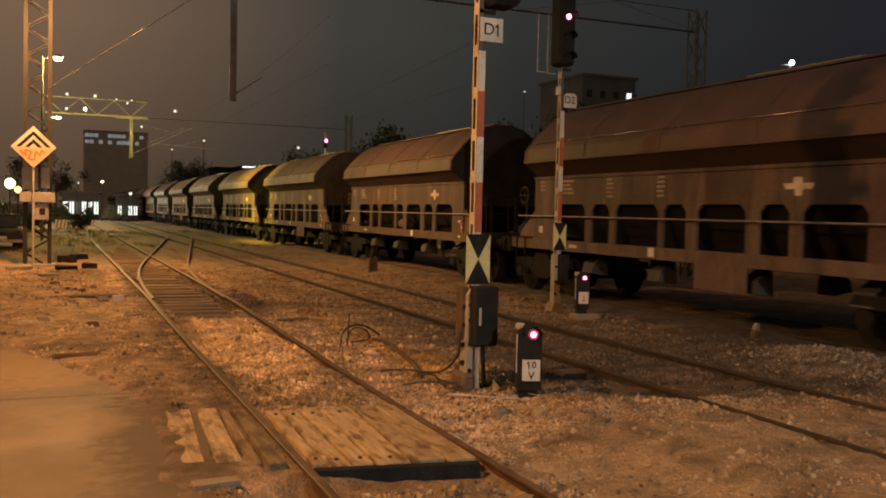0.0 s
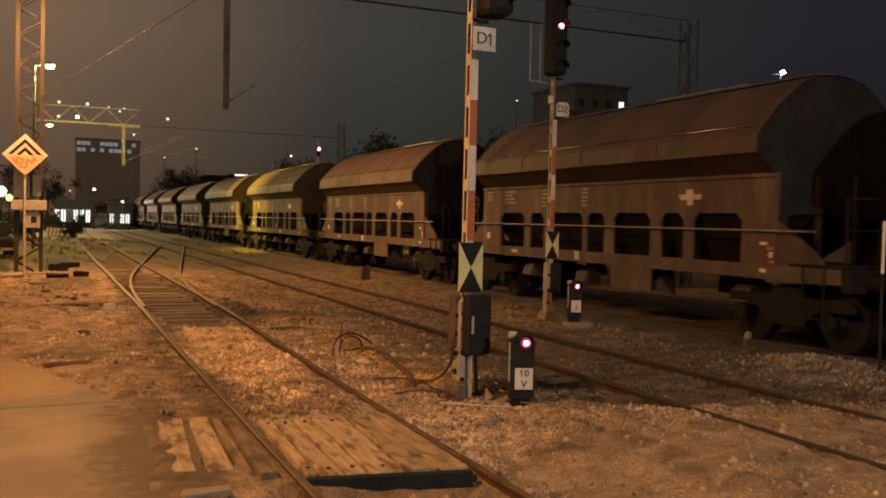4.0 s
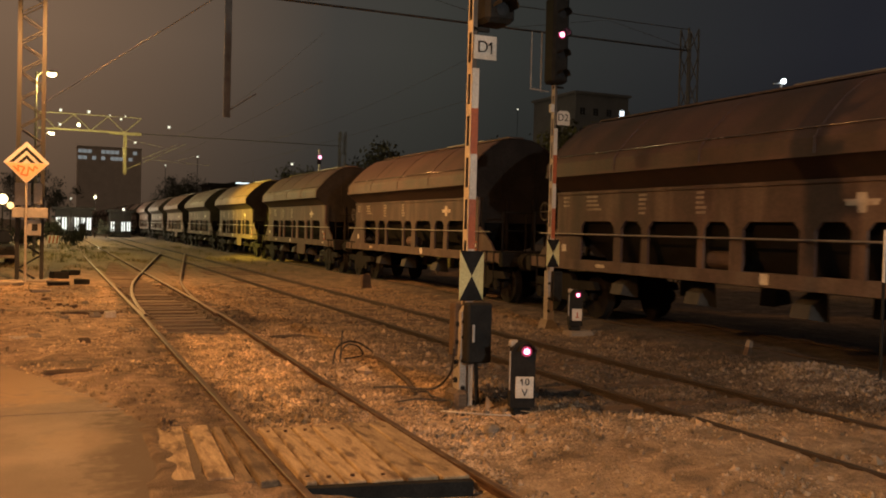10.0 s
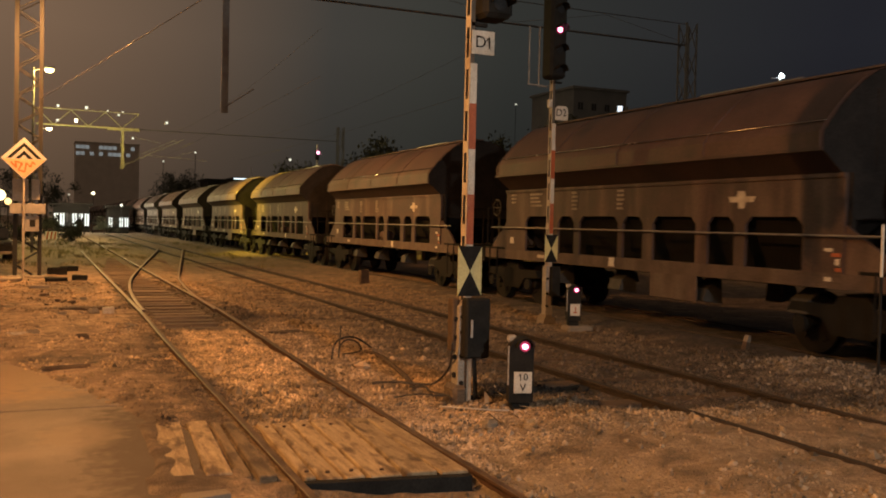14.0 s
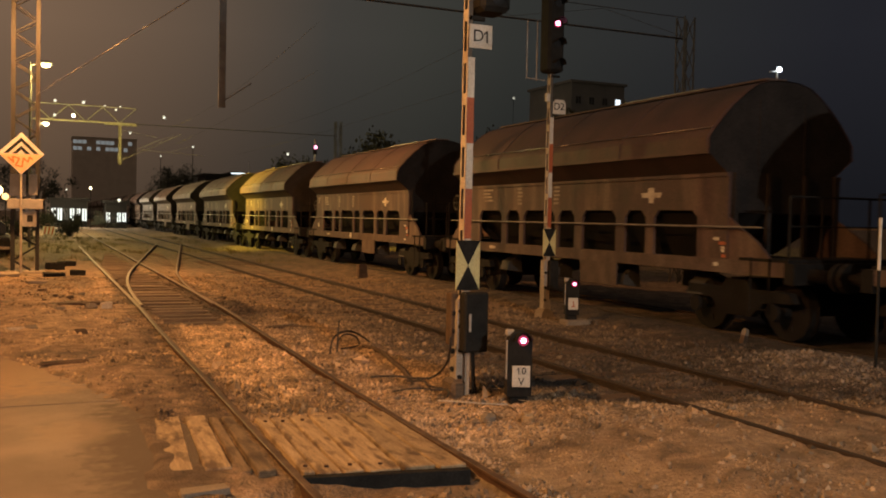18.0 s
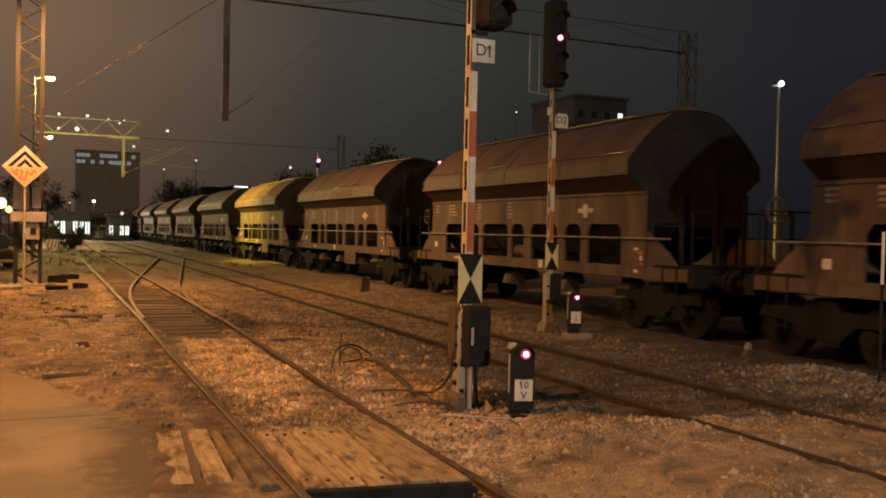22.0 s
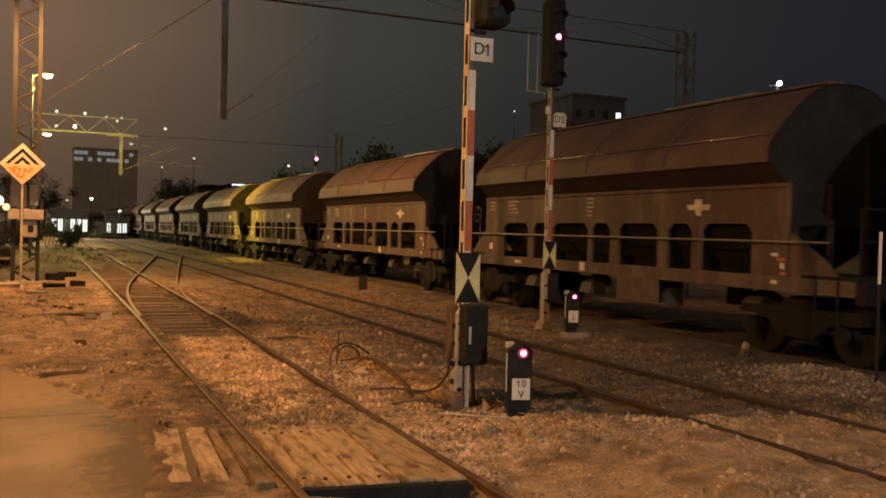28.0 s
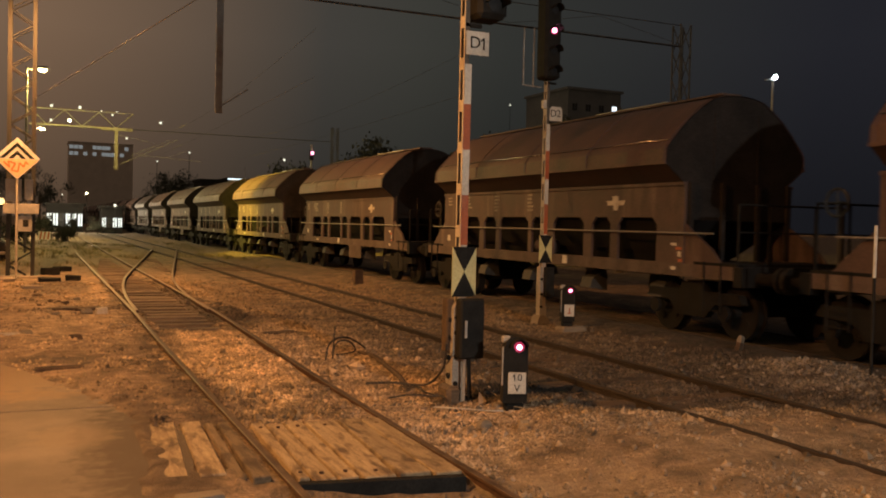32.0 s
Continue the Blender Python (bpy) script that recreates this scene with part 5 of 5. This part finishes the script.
far_hall = building("warehouse", 24.0, 36.0, 150, 158, 8.2, M_UNDER, "dark hall far behind the train with a lit rooftop sign", 1, 5, set(), G_OFFICE, (1.6, 1.3), 2.5)
part("rooftop_sign", boxes((-1.8, 0.4, -0.1, 0.1, 8.6, 8.82), bevel=0.02), G_WINDOW, far_hall, "cold white glowing sign strip")
part("antenna", tubes(((1.1, 0.3, 8.5), (1.1, 0.3, 10.7), 0.04), n=6), M_GALV, far_hall)

# The third, 20 m up, is an added lamp for a tiny lit window.
for at, r, c in (((-2.5, 60, 3.1), 0.40, G_GLOBE), ((-2.1, 61, 2.75), 0.26, G_SODIUM), ((64.13, 120, 20.16), 0.14, G_SMALL), ((4.9, 110, 4.6), 0.17, G_YELLOW), ((8.02, 111, 3.33), 0.22, G_SMALL), ((2.4, 112, 4.4), 0.11, G_SMALL), ((14.2, 125, 9.5), 0.12, G_SMALL), ((17.0, 120, 3.8), 0.14, G_SMALL), ((15.0, 102.3, 9.25), 0.12, G_SMALL), ((30.0, 120, 10.2), 0.2, G_SMALL)):
    lp = thing("street_lamp", (at[0], at[1], 0), "small far street lamp glowing in the dark", "street lamp", "far street lamps")
    part("pole", tubes(((0, 0, 0), (0, 0, at[2]), 0.035), n=6), M_UNDER, lp)
    bm = bmesh.new()
    bmesh.ops.create_uvsphere(bm, u_segments=10, v_segments=6, radius=r * 0.8, matrix=Matrix.Translation((0, -0.05, at[2])))
    part("bulb_glass", bm, c, lp, "glowing lamp glass", True)

# ---------------- trees and bushes ----------------


def leaves(r, count, centre, spread, size):
    """Many small leaf blades in uneven clumps."""
    vs, fs = [], []
    clumps = [Vector((r.gauss(0, 0.45) * spread[0], r.gauss(0, 0.45) * spread[1], r.gauss(0, 0.42) * spread[2])) for _ in range(22)]
    for i in range(count):
        c = Vector(centre) + clumps[i % len(clumps)] + Vector((r.gauss(0, 0.16) * spread[0], r.gauss(0, 0.16) * spread[1], r.gauss(0, 0.16) * spread[2]))
        q = Euler((r.uniform(0, 6.3), r.uniform(0, 6.3), r.uniform(0, 6.3))).to_matrix()
        s = size * r.uniform(0.6, 1.4)
        k = len(vs)
        vs += [tuple(c + q @ Vector(p)) for p in ((-s, 0, 0), (0, -s * 0.5, 0.1 * s), (s, 0, 0), (0, s * 0.5, 0.1 * s))]
        fs.append((k, k + 1, k + 2, k + 3))
    return sheet("crown", vs, fs, M_LEAF)


def tree(at, height, seed, label="dark leafy tree behind the railway yard"):
    r = random.Random(seed)
    t = thing("tree", at, label, "tree", "trees behind the train")
    bm = bmesh.new()
    tube(bm, (0, 0, -0.2), (0.1, 0, height * 0.5), height * 0.03, 8, height * 0.018)
    for _ in range(6):
        a = r.uniform(0, 6.3)
        z = height * r.uniform(0.35, 0.5)
        tube(bm, (0.05, 0, z), (math.cos(a) * height * 0.2, math.sin(a) * height * 0.2, z + height * r.uniform(0.15, 0.35)), height * 0.012, 6, height * 0.004)
    part("trunk", bm, M_BARK, t)
    ob = new("crown", leaves(r, 2600, (0, 0, height * 0.66), (height * 0.34, height * 0.34, height * 0.32), 0.17))
    ob.parent = t
    return t


for i, (x_, y_, h_) in enumerate(((24, 66, 8.2), (28, 60, 7.4), (33, 66, 8.8), (27, 44, 8.0), (32, 40, 8.6), (24, 34, 7.0), (36, 50, 9.5), (41, 60, 10.5), (22, 84, 7.5), (26, 95, 8.5))):
    tree((x_, y_, -0.1), h_, 40 + i)


def bush(at, w, h, seed):
    r = random.Random(seed)
    b = thing("bush", at, "dark ragged bush at the edge of the yard", "bush", "bushes")
    bm = bmesh.new()
    for _ in range(7):
        a = r.uniform(0, 6.3)
        tube(bm, (0, 0, -0.1), (math.cos(a) * w * 0.4, math.sin(a) * w * 0.4, h * r.uniform(0.5, 0.9)), 0.03, 5, 0.01)
    part("stems", bm, M_BARK, b)
    ob = new("crown", leaves(r, 900, (0, 0, h * 0.5), (w * 0.5, w * 0.4, h * 0.45), 0.10))
    ob.parent = b
    return b


for i, (x_, y_, h_) in enumerate(((0.0, 165, 9.5), (21.5, 170, 11.0), (26.0, 178, 12.0), (-4.5, 168, 11.0))):
    tree((x_, y_, -0.1), h_, 240 + i, "tall dark tree in front of the far office block")

for i, (x_, y_, w_, h_) in enumerate(((1.6, 72, 2.2, 1.3), (3.1, 100, 1.2, 2.2), (-1.5, 66, 2.5, 1.4), (0.2, 95, 1.6, 1.8), (6.5, 115, 3.5, 2.0), (16.5, 130, 3.0, 2.2), (-4.0, 75, 4.0, 2.6), (0.9, 112, 1.0, 2.4))):
    bush((x_, y_, 0), w_, h_, 70 + i)

# ---------------- loose things on the ground ----------------


def lying(name, at, size, material, label, category, turn=0.0, group="", bevel=0.02, tilt=0.0):
    a, b, c = size
    ob = solid(name, boxes((-a / 2, a / 2, -b / 2, b / 2, -0.02, c), bevel=bevel), material, label, category, group)
    rw = random.Random(str(at))
    for v in ob.data.vertices:                                   # worn, uneven shape
        v.co.x *= rw.uniform(0.90, 1.08)
        v.co.y *= rw.uniform(0.86, 1.10)
        if v.co.z > 0:
            v.co.z *= rw.uniform(0.72, 1.08)
    ob.location = (at[0], at[1], ground_z(*at))
    ob.rotation_euler = (radians(tilt), 0, radians(turn))
    return ob


lying("timber_beam", (0.28, 12.95), (0.60, 0.16, 0.045), M_OLDWOOD, "short dark timber beam lying on the dirt", "timber", 3)
for x_, y_, w_, d_, h_, t_ in ((0.30, 28.0, 0.6, 0.4, 0.15, 8), (0.95, 28.6, 0.4, 0.35, 0.15, -10), (-0.95, 28.6, 0.7, 0.5, 0.1, 4), (0.35, 31.5, 0.5, 0.4, 0.22, 20), (0.75, 33.5, 0.5, 0.4, 0.18, 45), (-0.15, 25.5, 0.5, 0.3, 0.1, 14)):
    lying("concrete_block", (x_, y_), (w_, d_, h_), M_CONCRETE if h_ < 0.15 else M_UNDER, "broken concrete block lying in the dirt" if h_ < 0.15 else "dark broken block lying in the dirt", "concrete block", t_, "broken blocks")
lying("crate", (1.13, 18.6), (0.22, 0.18, 0.12), M_CREAM, "small dirty white plastic crate on the ballast", "crate", 5)
lying("rubble", (0.86, 18.7), (0.24, 0.2, 0.10), M_CONCRETE, "pale lump of rubble on the ballast", "rubble", 30, "lumps of rubble", 0.05)
lying("rubble", (1.25, 16.5), (0.22, 0.18, 0.09), M_STONE, "pale lump of rubble on the ballast", "rubble", 60, "lumps of rubble", 0.05)
lying("rubble", (4.15, 8.15), (0.16, 0.12, 0.09), M_CONCRETE, "pale lump of rubble on the ballast", "rubble", 20, "lumps of rubble", 0.03)
lying("rubble", (3.3, 5.95), (0.20, 0.14, 0.08), M_CONCRETE, "pale lump of rubble on the ballast", "rubble", 50, "lumps of rubble", 0.03)
rl = random.Random(33)
for i in range(16):
    s_ = rl.uniform(0.08, 0.2)
    lying("rubble", (rl.uniform(-0.3, 1.45), rl.uniform(15.2, 23.5)), (s_, s_ * rl.uniform(0.5, 0.9), s_ * rl.uniform(0.25, 0.5)), rl.choice((M_STONE, M_OLDWOOD, M_CONCRETE)), "small lump of rubble on the dirt beside the track", "rubble", rl.uniform(0, 180), "lumps of rubble", s_ * 0.12, rl.uniform(-8, 8))
for i in range(9):
    s_ = rl.uniform(0.06, 0.13)
    lying("rubble", (rl.uniform(3.4, 5.4), rl.uniform(7.4, 8.6)), (s_, s_ * 0.7, s_ * 0.5), rl.choice((M_STONE, M_CONCRETE)), "pale broken stone on the gravel near the signals", "rubble", rl.uniform(0, 180), "lumps of rubble", s_ * 0.15, rl.uniform(-8, 8))
lying("flat_stone", (1.10, 6.72), (0.34, 0.15, 0.035), M_CONCRETE, "flat pale broken slab lying before the planks", "stone", 6, "", 0.01)
lying("board", (0.72, 19.6), (0.95, 0.26, 0.06), M_OLDWOOD, "dark board lying on the ballast", "board", 10)
ms = thing("stone_marker", (10.08, 11.05, ground_z(10.08, 11.05) - 0.03), "short leaning stone marker with a white painted top by the track", "stone marker")
for nm, z0, z1, w0, w1, mat in (("shaft", 0.0, 0.15, 0.050, 0.046, M_OLDWOOD), ("painted_top", 0.15, 0.26, 0.046, 0.034, M_CONCRETE)):
    bm = bmesh.new()
    rings = [[bm.verts.new((sx * w_, sy * w_ * 0.8, z_)) for sx, sy in ((-1, -1), (1, -1), (1, 1), (-1, 1))] for z_, w_ in ((z0, w0), ((z0 + z1) / 2, w0 * 1.04), (z1, w1))]
    for lo_, hi_ in zip(rings, rings[1:]):
        for q_ in range(4):
            bm.faces.new((lo_[q_], lo_[(q_ + 1) % 4], hi_[(q_ + 1) % 4], hi_[q_]))
    bm.faces.new(rings[0][::-1])
    bm.faces.new(rings[-1])
    part(nm, bm, mat, ms)
ms.rotation_euler = (radians(4), radians(13), radians(15))
mp = thing("marker_post", (9.62, 8.17, 0.05), "thin post with a white painted top beside the train", "marker post")
part("post", tubes(((0, 0, 0), (0, 0, 1.36), 0.02), n=8), M_BLACK, mp)
part("white_top", tubes(((0, 0, 1.36), (0, 0, 2.02), 0.02), n=8), M_WHITE, mp)
sb = thing("barrier_board", (0.33, 62.0, 0.0), "small striped warning board on two feet", "barrier board")
part("board", boxes((-0.35, 0.35, -0.02, 0.02, 0.45, 0.95)), M_WHITE, sb)
for k in range(3):
    part("stripe", prism([(-0.3 + k * 0.22, 0.46), (-0.2 + k * 0.22, 0.46), (-0.12 + k * 0.22, 0.94), (-0.22 + k * 0.22, 0.94)], "y", -0.03, -0.021), M_RED, sb)
for x_ in (-0.25, 0.25):
    part("foot", boxes((x_ - 0.03, x_ + 0.03, -0.15, 0.15, 0, 0.05), (x_ - 0.02, x_ + 0.02, -0.01, 0.01, 0.0, 0.5)), M_GALV, sb)

# parked car at the edge of the yard
car = thing("car", (-2.25, 42.0, 0.0), "dark parked car beside the railway yard", "car")
car.rotation_euler = (0, 0, radians(6))
bm = prism([(-2.1, 0.35), (-2.15, 0.75), (-1.9, 0.92), (-1.1, 0.98), (1.0, 0.98), (1.9, 0.85), (2.1, 0.6), (2.05, 0.32)], "x", -0.86, 0.86)
bmesh.ops.bevel(bm, geom=bm.edges[:], offset=0.05, segments=2, affect="EDGES")
part("body", bm, M_CARPAINT, car)
bm = prism([(-1.75, 0.95), (-1.2, 1.42), (0.2, 1.46), (0.95, 0.96)], "x", -0.74, 0.74)
bmesh.ops.bevel(bm, geom=bm.edges[:], offset=0.06, segments=2, affect="EDGES")
part("cabin", bm, M_GLASSDARK, car, "dark glazed cabin")
part("roof", boxes((-0.68, 0.68, -1.15, 0.2, 1.43, 1.475), bevel=0.015), M_CARPAINT, car)
for x_ in (-0.8, 0.8):
    for y_ in (-1.3, 1.3):
        wh = part("wheel", tubes(((x_ - 0.1, y_, 0.31), (x_ + 0.1, y_, 0.31), 0.31), n=18), M_RUBBER, car)
        part("rim", tubes(((x_ + (0.1 if x_ > 0 else -0.1), y_, 0.31), (x_ + (0.115 if x_ > 0 else -0.115), y_, 0.31), 0.2), n=14), M_GALV, wh)
for x_ in (-0.65, 0.65):
    part("tail_light", boxes((x_ - 0.14, x_ + 0.14, -2.17, -2.12, 0.68, 0.84), bevel=0.01), M_GLASSDARK, car)
part("number_plate", boxes((-0.26, 0.26, -2.175, -2.15, 0.50, 0.61)), M_WHITE, car, "white plate with plain bars")
part("bumper", boxes((-0.82, 0.82, -2.2, -2.05, 0.36, 0.48), bevel=0.02), M_GREYBOX, car)

# old hoses and cables
def hose(pts_, r, label, material=M_RUBBER):
    line = [Vector(p) for p in pts_]
    for _ in range(2):
        line = [line[0]] + [q for a, b in zip(line, line[1:]) for q in (a.lerp(b, 0.25), a.lerp(b, 0.75))] + [line[-1]]
    bm = bmesh.new()
    sweep(bm, line, [(r * math.cos(k * math.pi / 4), r * math.sin(k * math.pi / 4)) for k in range(8)])
    return solid("hose", bm, material, label, "hose", "old hoses", smooth=True)


g_ = ground_z
hose([(3.80, 12.55, g_(3.8, 12.55)), (3.84, 12.6, 0.16), (4.0, 12.75, 0.24), (4.22, 12.9, 0.24), (4.42, 13.0, 0.15), (4.55, 12.95, 0.05)], 0.014, "black hose standing in a loop on the ballast")
hose([(3.86, 12.4, 0.0), (3.9, 12.5, 0.2), (3.98, 12.7, 0.42)], 0.012, "short black cable sticking up beside a hose")
hose([(4.46, 13.0, -0.02), (4.54, 12.5, 0.0), (4.38, 11.6, -0.01), (4.25, 10.8, 0.0), (4.12, 10.2, -0.03)], 0.032, "thick brown hose half sunk in the ballast", M_OLDWOOD)
hose([(3.65, 10.35, 0.0), (3.9, 10.15, 0.04), (4.12, 9.95, 0.02), (4.24, 9.75, 0.06), (4.30, 9.5, 0.28), (4.22, 9.28, 0.46), (4.19, 9.2, 0.62)], 0.014, "black cable rising to the signal mast")
hose([(3.85, 8.75, 0.01), (4.05, 8.5, 0.03), (4.3, 8.35, 0.02), (4.45, 8.3, 0.02)], 0.009, "thin pale cable lying between the signals", M_GALV)

hose([(3.98, 9.95, 0.0), (4.1, 9.7, 0.05), (4.02, 9.45, 0.03), (4.2, 9.2, 0.02), (4.05, 8.95, 0.0)], 0.012, "thin black cable tangled at the foot of a signal")
hose([(3.62, 9.5, -0.02), (3.85, 9.35, 0.04), (4.1, 9.25, 0.01), (4.4, 9.3, 0.03)], 0.010, "thin black cable tangled at the foot of a signal")
hose([(3.95, 12.7, 0.0), (4.0, 12.75, 0.16), (4.15, 12.9, 0.20), (4.35, 13.0, 0.14), (4.42, 13.0, 0.0), (4.2, 12.8, 0.0), (3.98, 12.6, 0.02)], 0.011, "black hose curled in a ring on the ballast")

lying("trackside_box", (9.3, 27.4), (0.30, 0.26, 0.46), M_OLDWOOD, "small dark rusty box standing beside the train's track", "box", 4)
lying("board", (3.80, 15.3), (0.62, 0.14, 0.03), M_OLDWOOD, "dark splintered board lying beside the rail", "board", 18, "", 0.01, 4)
lying("flat_stone", (-0.40, 16.2), (0.30, 0.18, 0.03), M_CREAM, "flat pale slab lying on the dirt", "stone", 12, "", 0.01)
lying("flat_stone", (1.30, 16.6), (0.30, 0.2, 0.05), M_CONCRETE, "flat pale slab tilted beside the rail", "stone", 40, "", 0.01, 10)
rt = random.Random(77)
for i in range(14):
    x_, y_, a_, l_ = rt.uniform(3.55, 4.9), rt.uniform(8.25, 9.6), rt.uniform(0, 3.14), rt.uniform(0.10, 0.26)
    z_ = ground_z(x_, y_)
    solid("stick", tubes(((-math.cos(a_) * l_, -math.sin(a_) * l_, 0.0), (math.cos(a_) * l_, math.sin(a_) * l_, rt.uniform(0.01, 0.05)), 0.007, 0.004), n=5), rt.choice((M_OLDWOOD, M_SLEEPER, M_PLANK)), "thin dry stick lying on the gravel near a signal", "stick", "dry sticks", at=(x_, y_, z_ + 0.012))

# ---------------- sleepers ----------------
sl, old_sl = (mesh_of("sleeper", boxes((-1.25, 1.25, -0.12, 0.12, -0.12, 0.0), bevel=0.012), m) for m in (M_SLEEPER, M_OLDWOOD))


def sleeper(parent, x, y, z, turn=0.0):
    ob = new("sleeper", sl if parent is near_track else old_sl)
    ob.parent, ob.location = parent, (x, y, z)
    ob.rotation_euler = (0, 0, radians(turn))


rng = random.Random(21)
for y in ys(16.2, 44, 0.62):
    sleeper(near_track, 1.70 + GAUGE / 2 + branch(y) * 0.5, y, RAIL_H - 0.098 + rng.uniform(-0.012, 0.012), rng.uniform(-1, 1))
for y in ys(8.3, 40, 0.62):
    sleeper(mid_track, 6.05 + GAUGE / 2, y, 0.02 + rng.uniform(-0.03, 0.012), rng.uniform(-1, 1))
for y in ys(4, 40, 0.62):
    sleeper(train_track, TRAIN_X, y, TRAIN_RAIL - 0.10)

# ---------------- loose ballast ----------------


def stones(name, count, box_, size, seed, keep, label, material=M_STONE):
    """Many small uneven stones in one mesh, half sunk in the ground."""
    r = np.random.RandomState(seed)
    base = np.array([(1, 0, 0), (-1, 0, 0), (0, 1, 0), (0, -1, 0), (0, 0, 1), (0, 0, -1)], float)
    tri = np.array([(0, 2, 4), (2, 1, 4), (1, 3, 4), (3, 0, 4), (2, 0, 5), (1, 2, 5), (3, 1, 5), (0, 3, 5)])
    vs, fs, k = [], [], 0
    while k < count:
        x, y = r.uniform(box_[0], box_[1]), box_[2] + (box_[3] - box_[2]) * r.uniform(0, 1) ** 1.5
        if not keep(x, y):
            continue
        s = size * r.lognormal(0, 0.45)
        q = Euler(r.uniform(0, 6.3, 3)).to_matrix()
        v = (base * s * r.uniform(0.55, 1.2, (6, 1)) * np.array((1, 0.8, 0.65))) @ np.array(q).T
        v += np.array((x, y, ground_z(x, y) + s * 0.2))
        vs.append(v)
        fs.append(tri + 6 * k)
        k += 1
    me = sheet(name, np.concatenate(vs).tolist(), np.concatenate(fs).tolist(), material)
    return tagged(new(name, me), label, "ballast", kind="stuff")


def off_pavement(x, y):
    if y < 14.5 and x < 1.05 and (y < 9.8 or x < 0.9 - (y - 9.8) * 0.33):
        return False
    if 6.6 < y < 9.08 and 0.95 < x < 3.45:
        return False
    if x > 3.7 and y < 7.9 and noise.noise((x * 40, y * 40, 7.0)) < 0.35 - 0.5 * ease((y - 6.6) / 0.8):
        return False
    if noise.noise((x * 1.1, y * 0.8, 21.0)) < 0.05 and noise.noise((x * 40, y * 40, 8.0)) < 0.15:
        return False
    if x < 1.6 and noise.noise((x * 37, y * 37, 3.0)) < 0.1:
        return False
    rx = near_rail_x(y)
    return min(abs(x - rx), abs(x - rx - GAUGE), abs(x - 6.05), abs(x - 7.557)) > 0.07


stones("loose_ballast", 72000, (-1.5, 9.8, 4.6, 28), 0.0165, 3, off_pavement, "loose brown ballast stones between the tracks")
stones("coarse_ballast", 3000, (-1.0, 10.3, 4.8, 30), 0.024, 4, lambda x, y: off_pavement(x, y) and (x < 3.6 or y > 8.4), "coarser pale ballast stones between the tracks")


stones("fine_gravel", 26000, (3.3, 9.6, 5.0, 9.6), 0.0105, 5, lambda x, y: noise.noise((x * 1.3, y * 1.3, 3.0)) > 0.25 - 0.5 * ease((y - 6.2) / 1.0) and off_pavement(x, y), "fine pale gravel of the dirt road beside the tracks")
stones("fine_gravel", 16000, (0.7, 5.6, 8.9, 17.5), 0.012, 6, off_pavement, "fine brown gravel between and beside the rails")

M_PALESTONE = surface("pale_dusty_stone", (0.12, 0.10, 0.08), (0.23, 0.195, 0.155), 0.9, 0, 9.0, 50, 0.5, 0.01)
mottled(M_PALESTONE, 0.7)
stones("heap_stones", 520, (7.9, 10.2, 7.3, 10.2), 0.026, 14, lambda x, y: math.exp(-((x - 9.2) / 0.75) ** 2 - ((y - 8.8) / 1.1) ** 2) > 0.25 + 0.5 * noise.noise((x * 5, y * 5, 2.0)), "pale stones on a small heap of ballast", M_PALESTONE)
stones("broken_stones", 260, (3.5, 5.3, 8.2, 9.8), 0.022, 15, lambda x, y: noise.noise((x * 2.1, y * 2.1, 4.0)) > -0.05, "pale broken stones round the foot of a signal", M_PALESTONE)
stones("clods", 2400, (0.0, 5.8, 8.9, 19.0), 0.030, 9, lambda x, y: noise.noise((x * 0.9, y * 0.7, 31.0)) > -0.05 and off_pavement(x, y), "lumps of earth and larger stones between the rails")


def blades(name, count, box_, height, seed, keep, label):
    """Thin bent blades of dry grass and weeds in tufts."""
    r = random.Random(seed)
    vs, fs = [], []
    while len(fs) < 2 * count:
        x, y = r.uniform(box_[0], box_[1]), r.uniform(box_[2], box_[3])
        if not keep(x, y):
            continue
        for _ in range(9):
            bx, by = x + r.gauss(0, 0.12), y + r.gauss(0, 0.12)
            h, a = height * r.uniform(0.5, 1.3), r.uniform(0, 6.3)
            dx, dy = math.cos(a), math.sin(a)
            w = 0.012
            z = ground_z(bx, by) - 0.01
            k = len(vs)
            vs += [(bx - dy * w, by + dx * w, z), (bx + dy * w, by - dx * w, z), (bx + dx * h * 0.2 + dy * w, by + dy * h * 0.2 - dx * w, z + h * 0.6), (bx + dx * h * 0.2 - dy * w, by + dy * h * 0.2 + dx * w, z + h * 0.6), (bx + dx * h * 0.5, by + dy * h * 0.5, z + h)]
            fs += [(k, k + 1, k + 2, k + 3), (k + 3, k + 2, k + 4)]
    return tagged(new(name, sheet(name, vs, fs, M_GRASS)), label, "grass", kind="stuff")


def weedy(x, y):
    return noise.noise((x * 0.35, y * 0.16, 12.0)) > 0.0 and min(abs(x - 1.7), abs(x - 3.2), abs(x - 6.05), abs(x - 7.56)) > 0.2 and abs(x - 2.5 - branch(y)) > 0.9


blades("weeds", 3400, (-2.5, 9.5, 36, 78), 0.17, 8, weedy, "dry yellow-green weeds between the far tracks")

def motions():
    """The freight train rolls away at a steady pace; the wheels turn with it."""
    turn = math.degrees(SPEED / 0.46)
    steps = [i * 0.16 for i in range(201)]
    for w, y in wagons:
        walk(w, [(t, pose(TRAIN_X, y + SPEED * t, TRAIN_RAIL)) for t in (0, 8, 16, 24, 32)])
        if y < 35:
            for o in w.children_recursive:
                if o.name.startswith("wheelset"):
                    walk(o, [(t, pose(*o.location, -turn * t)) for t in steps])


motions()
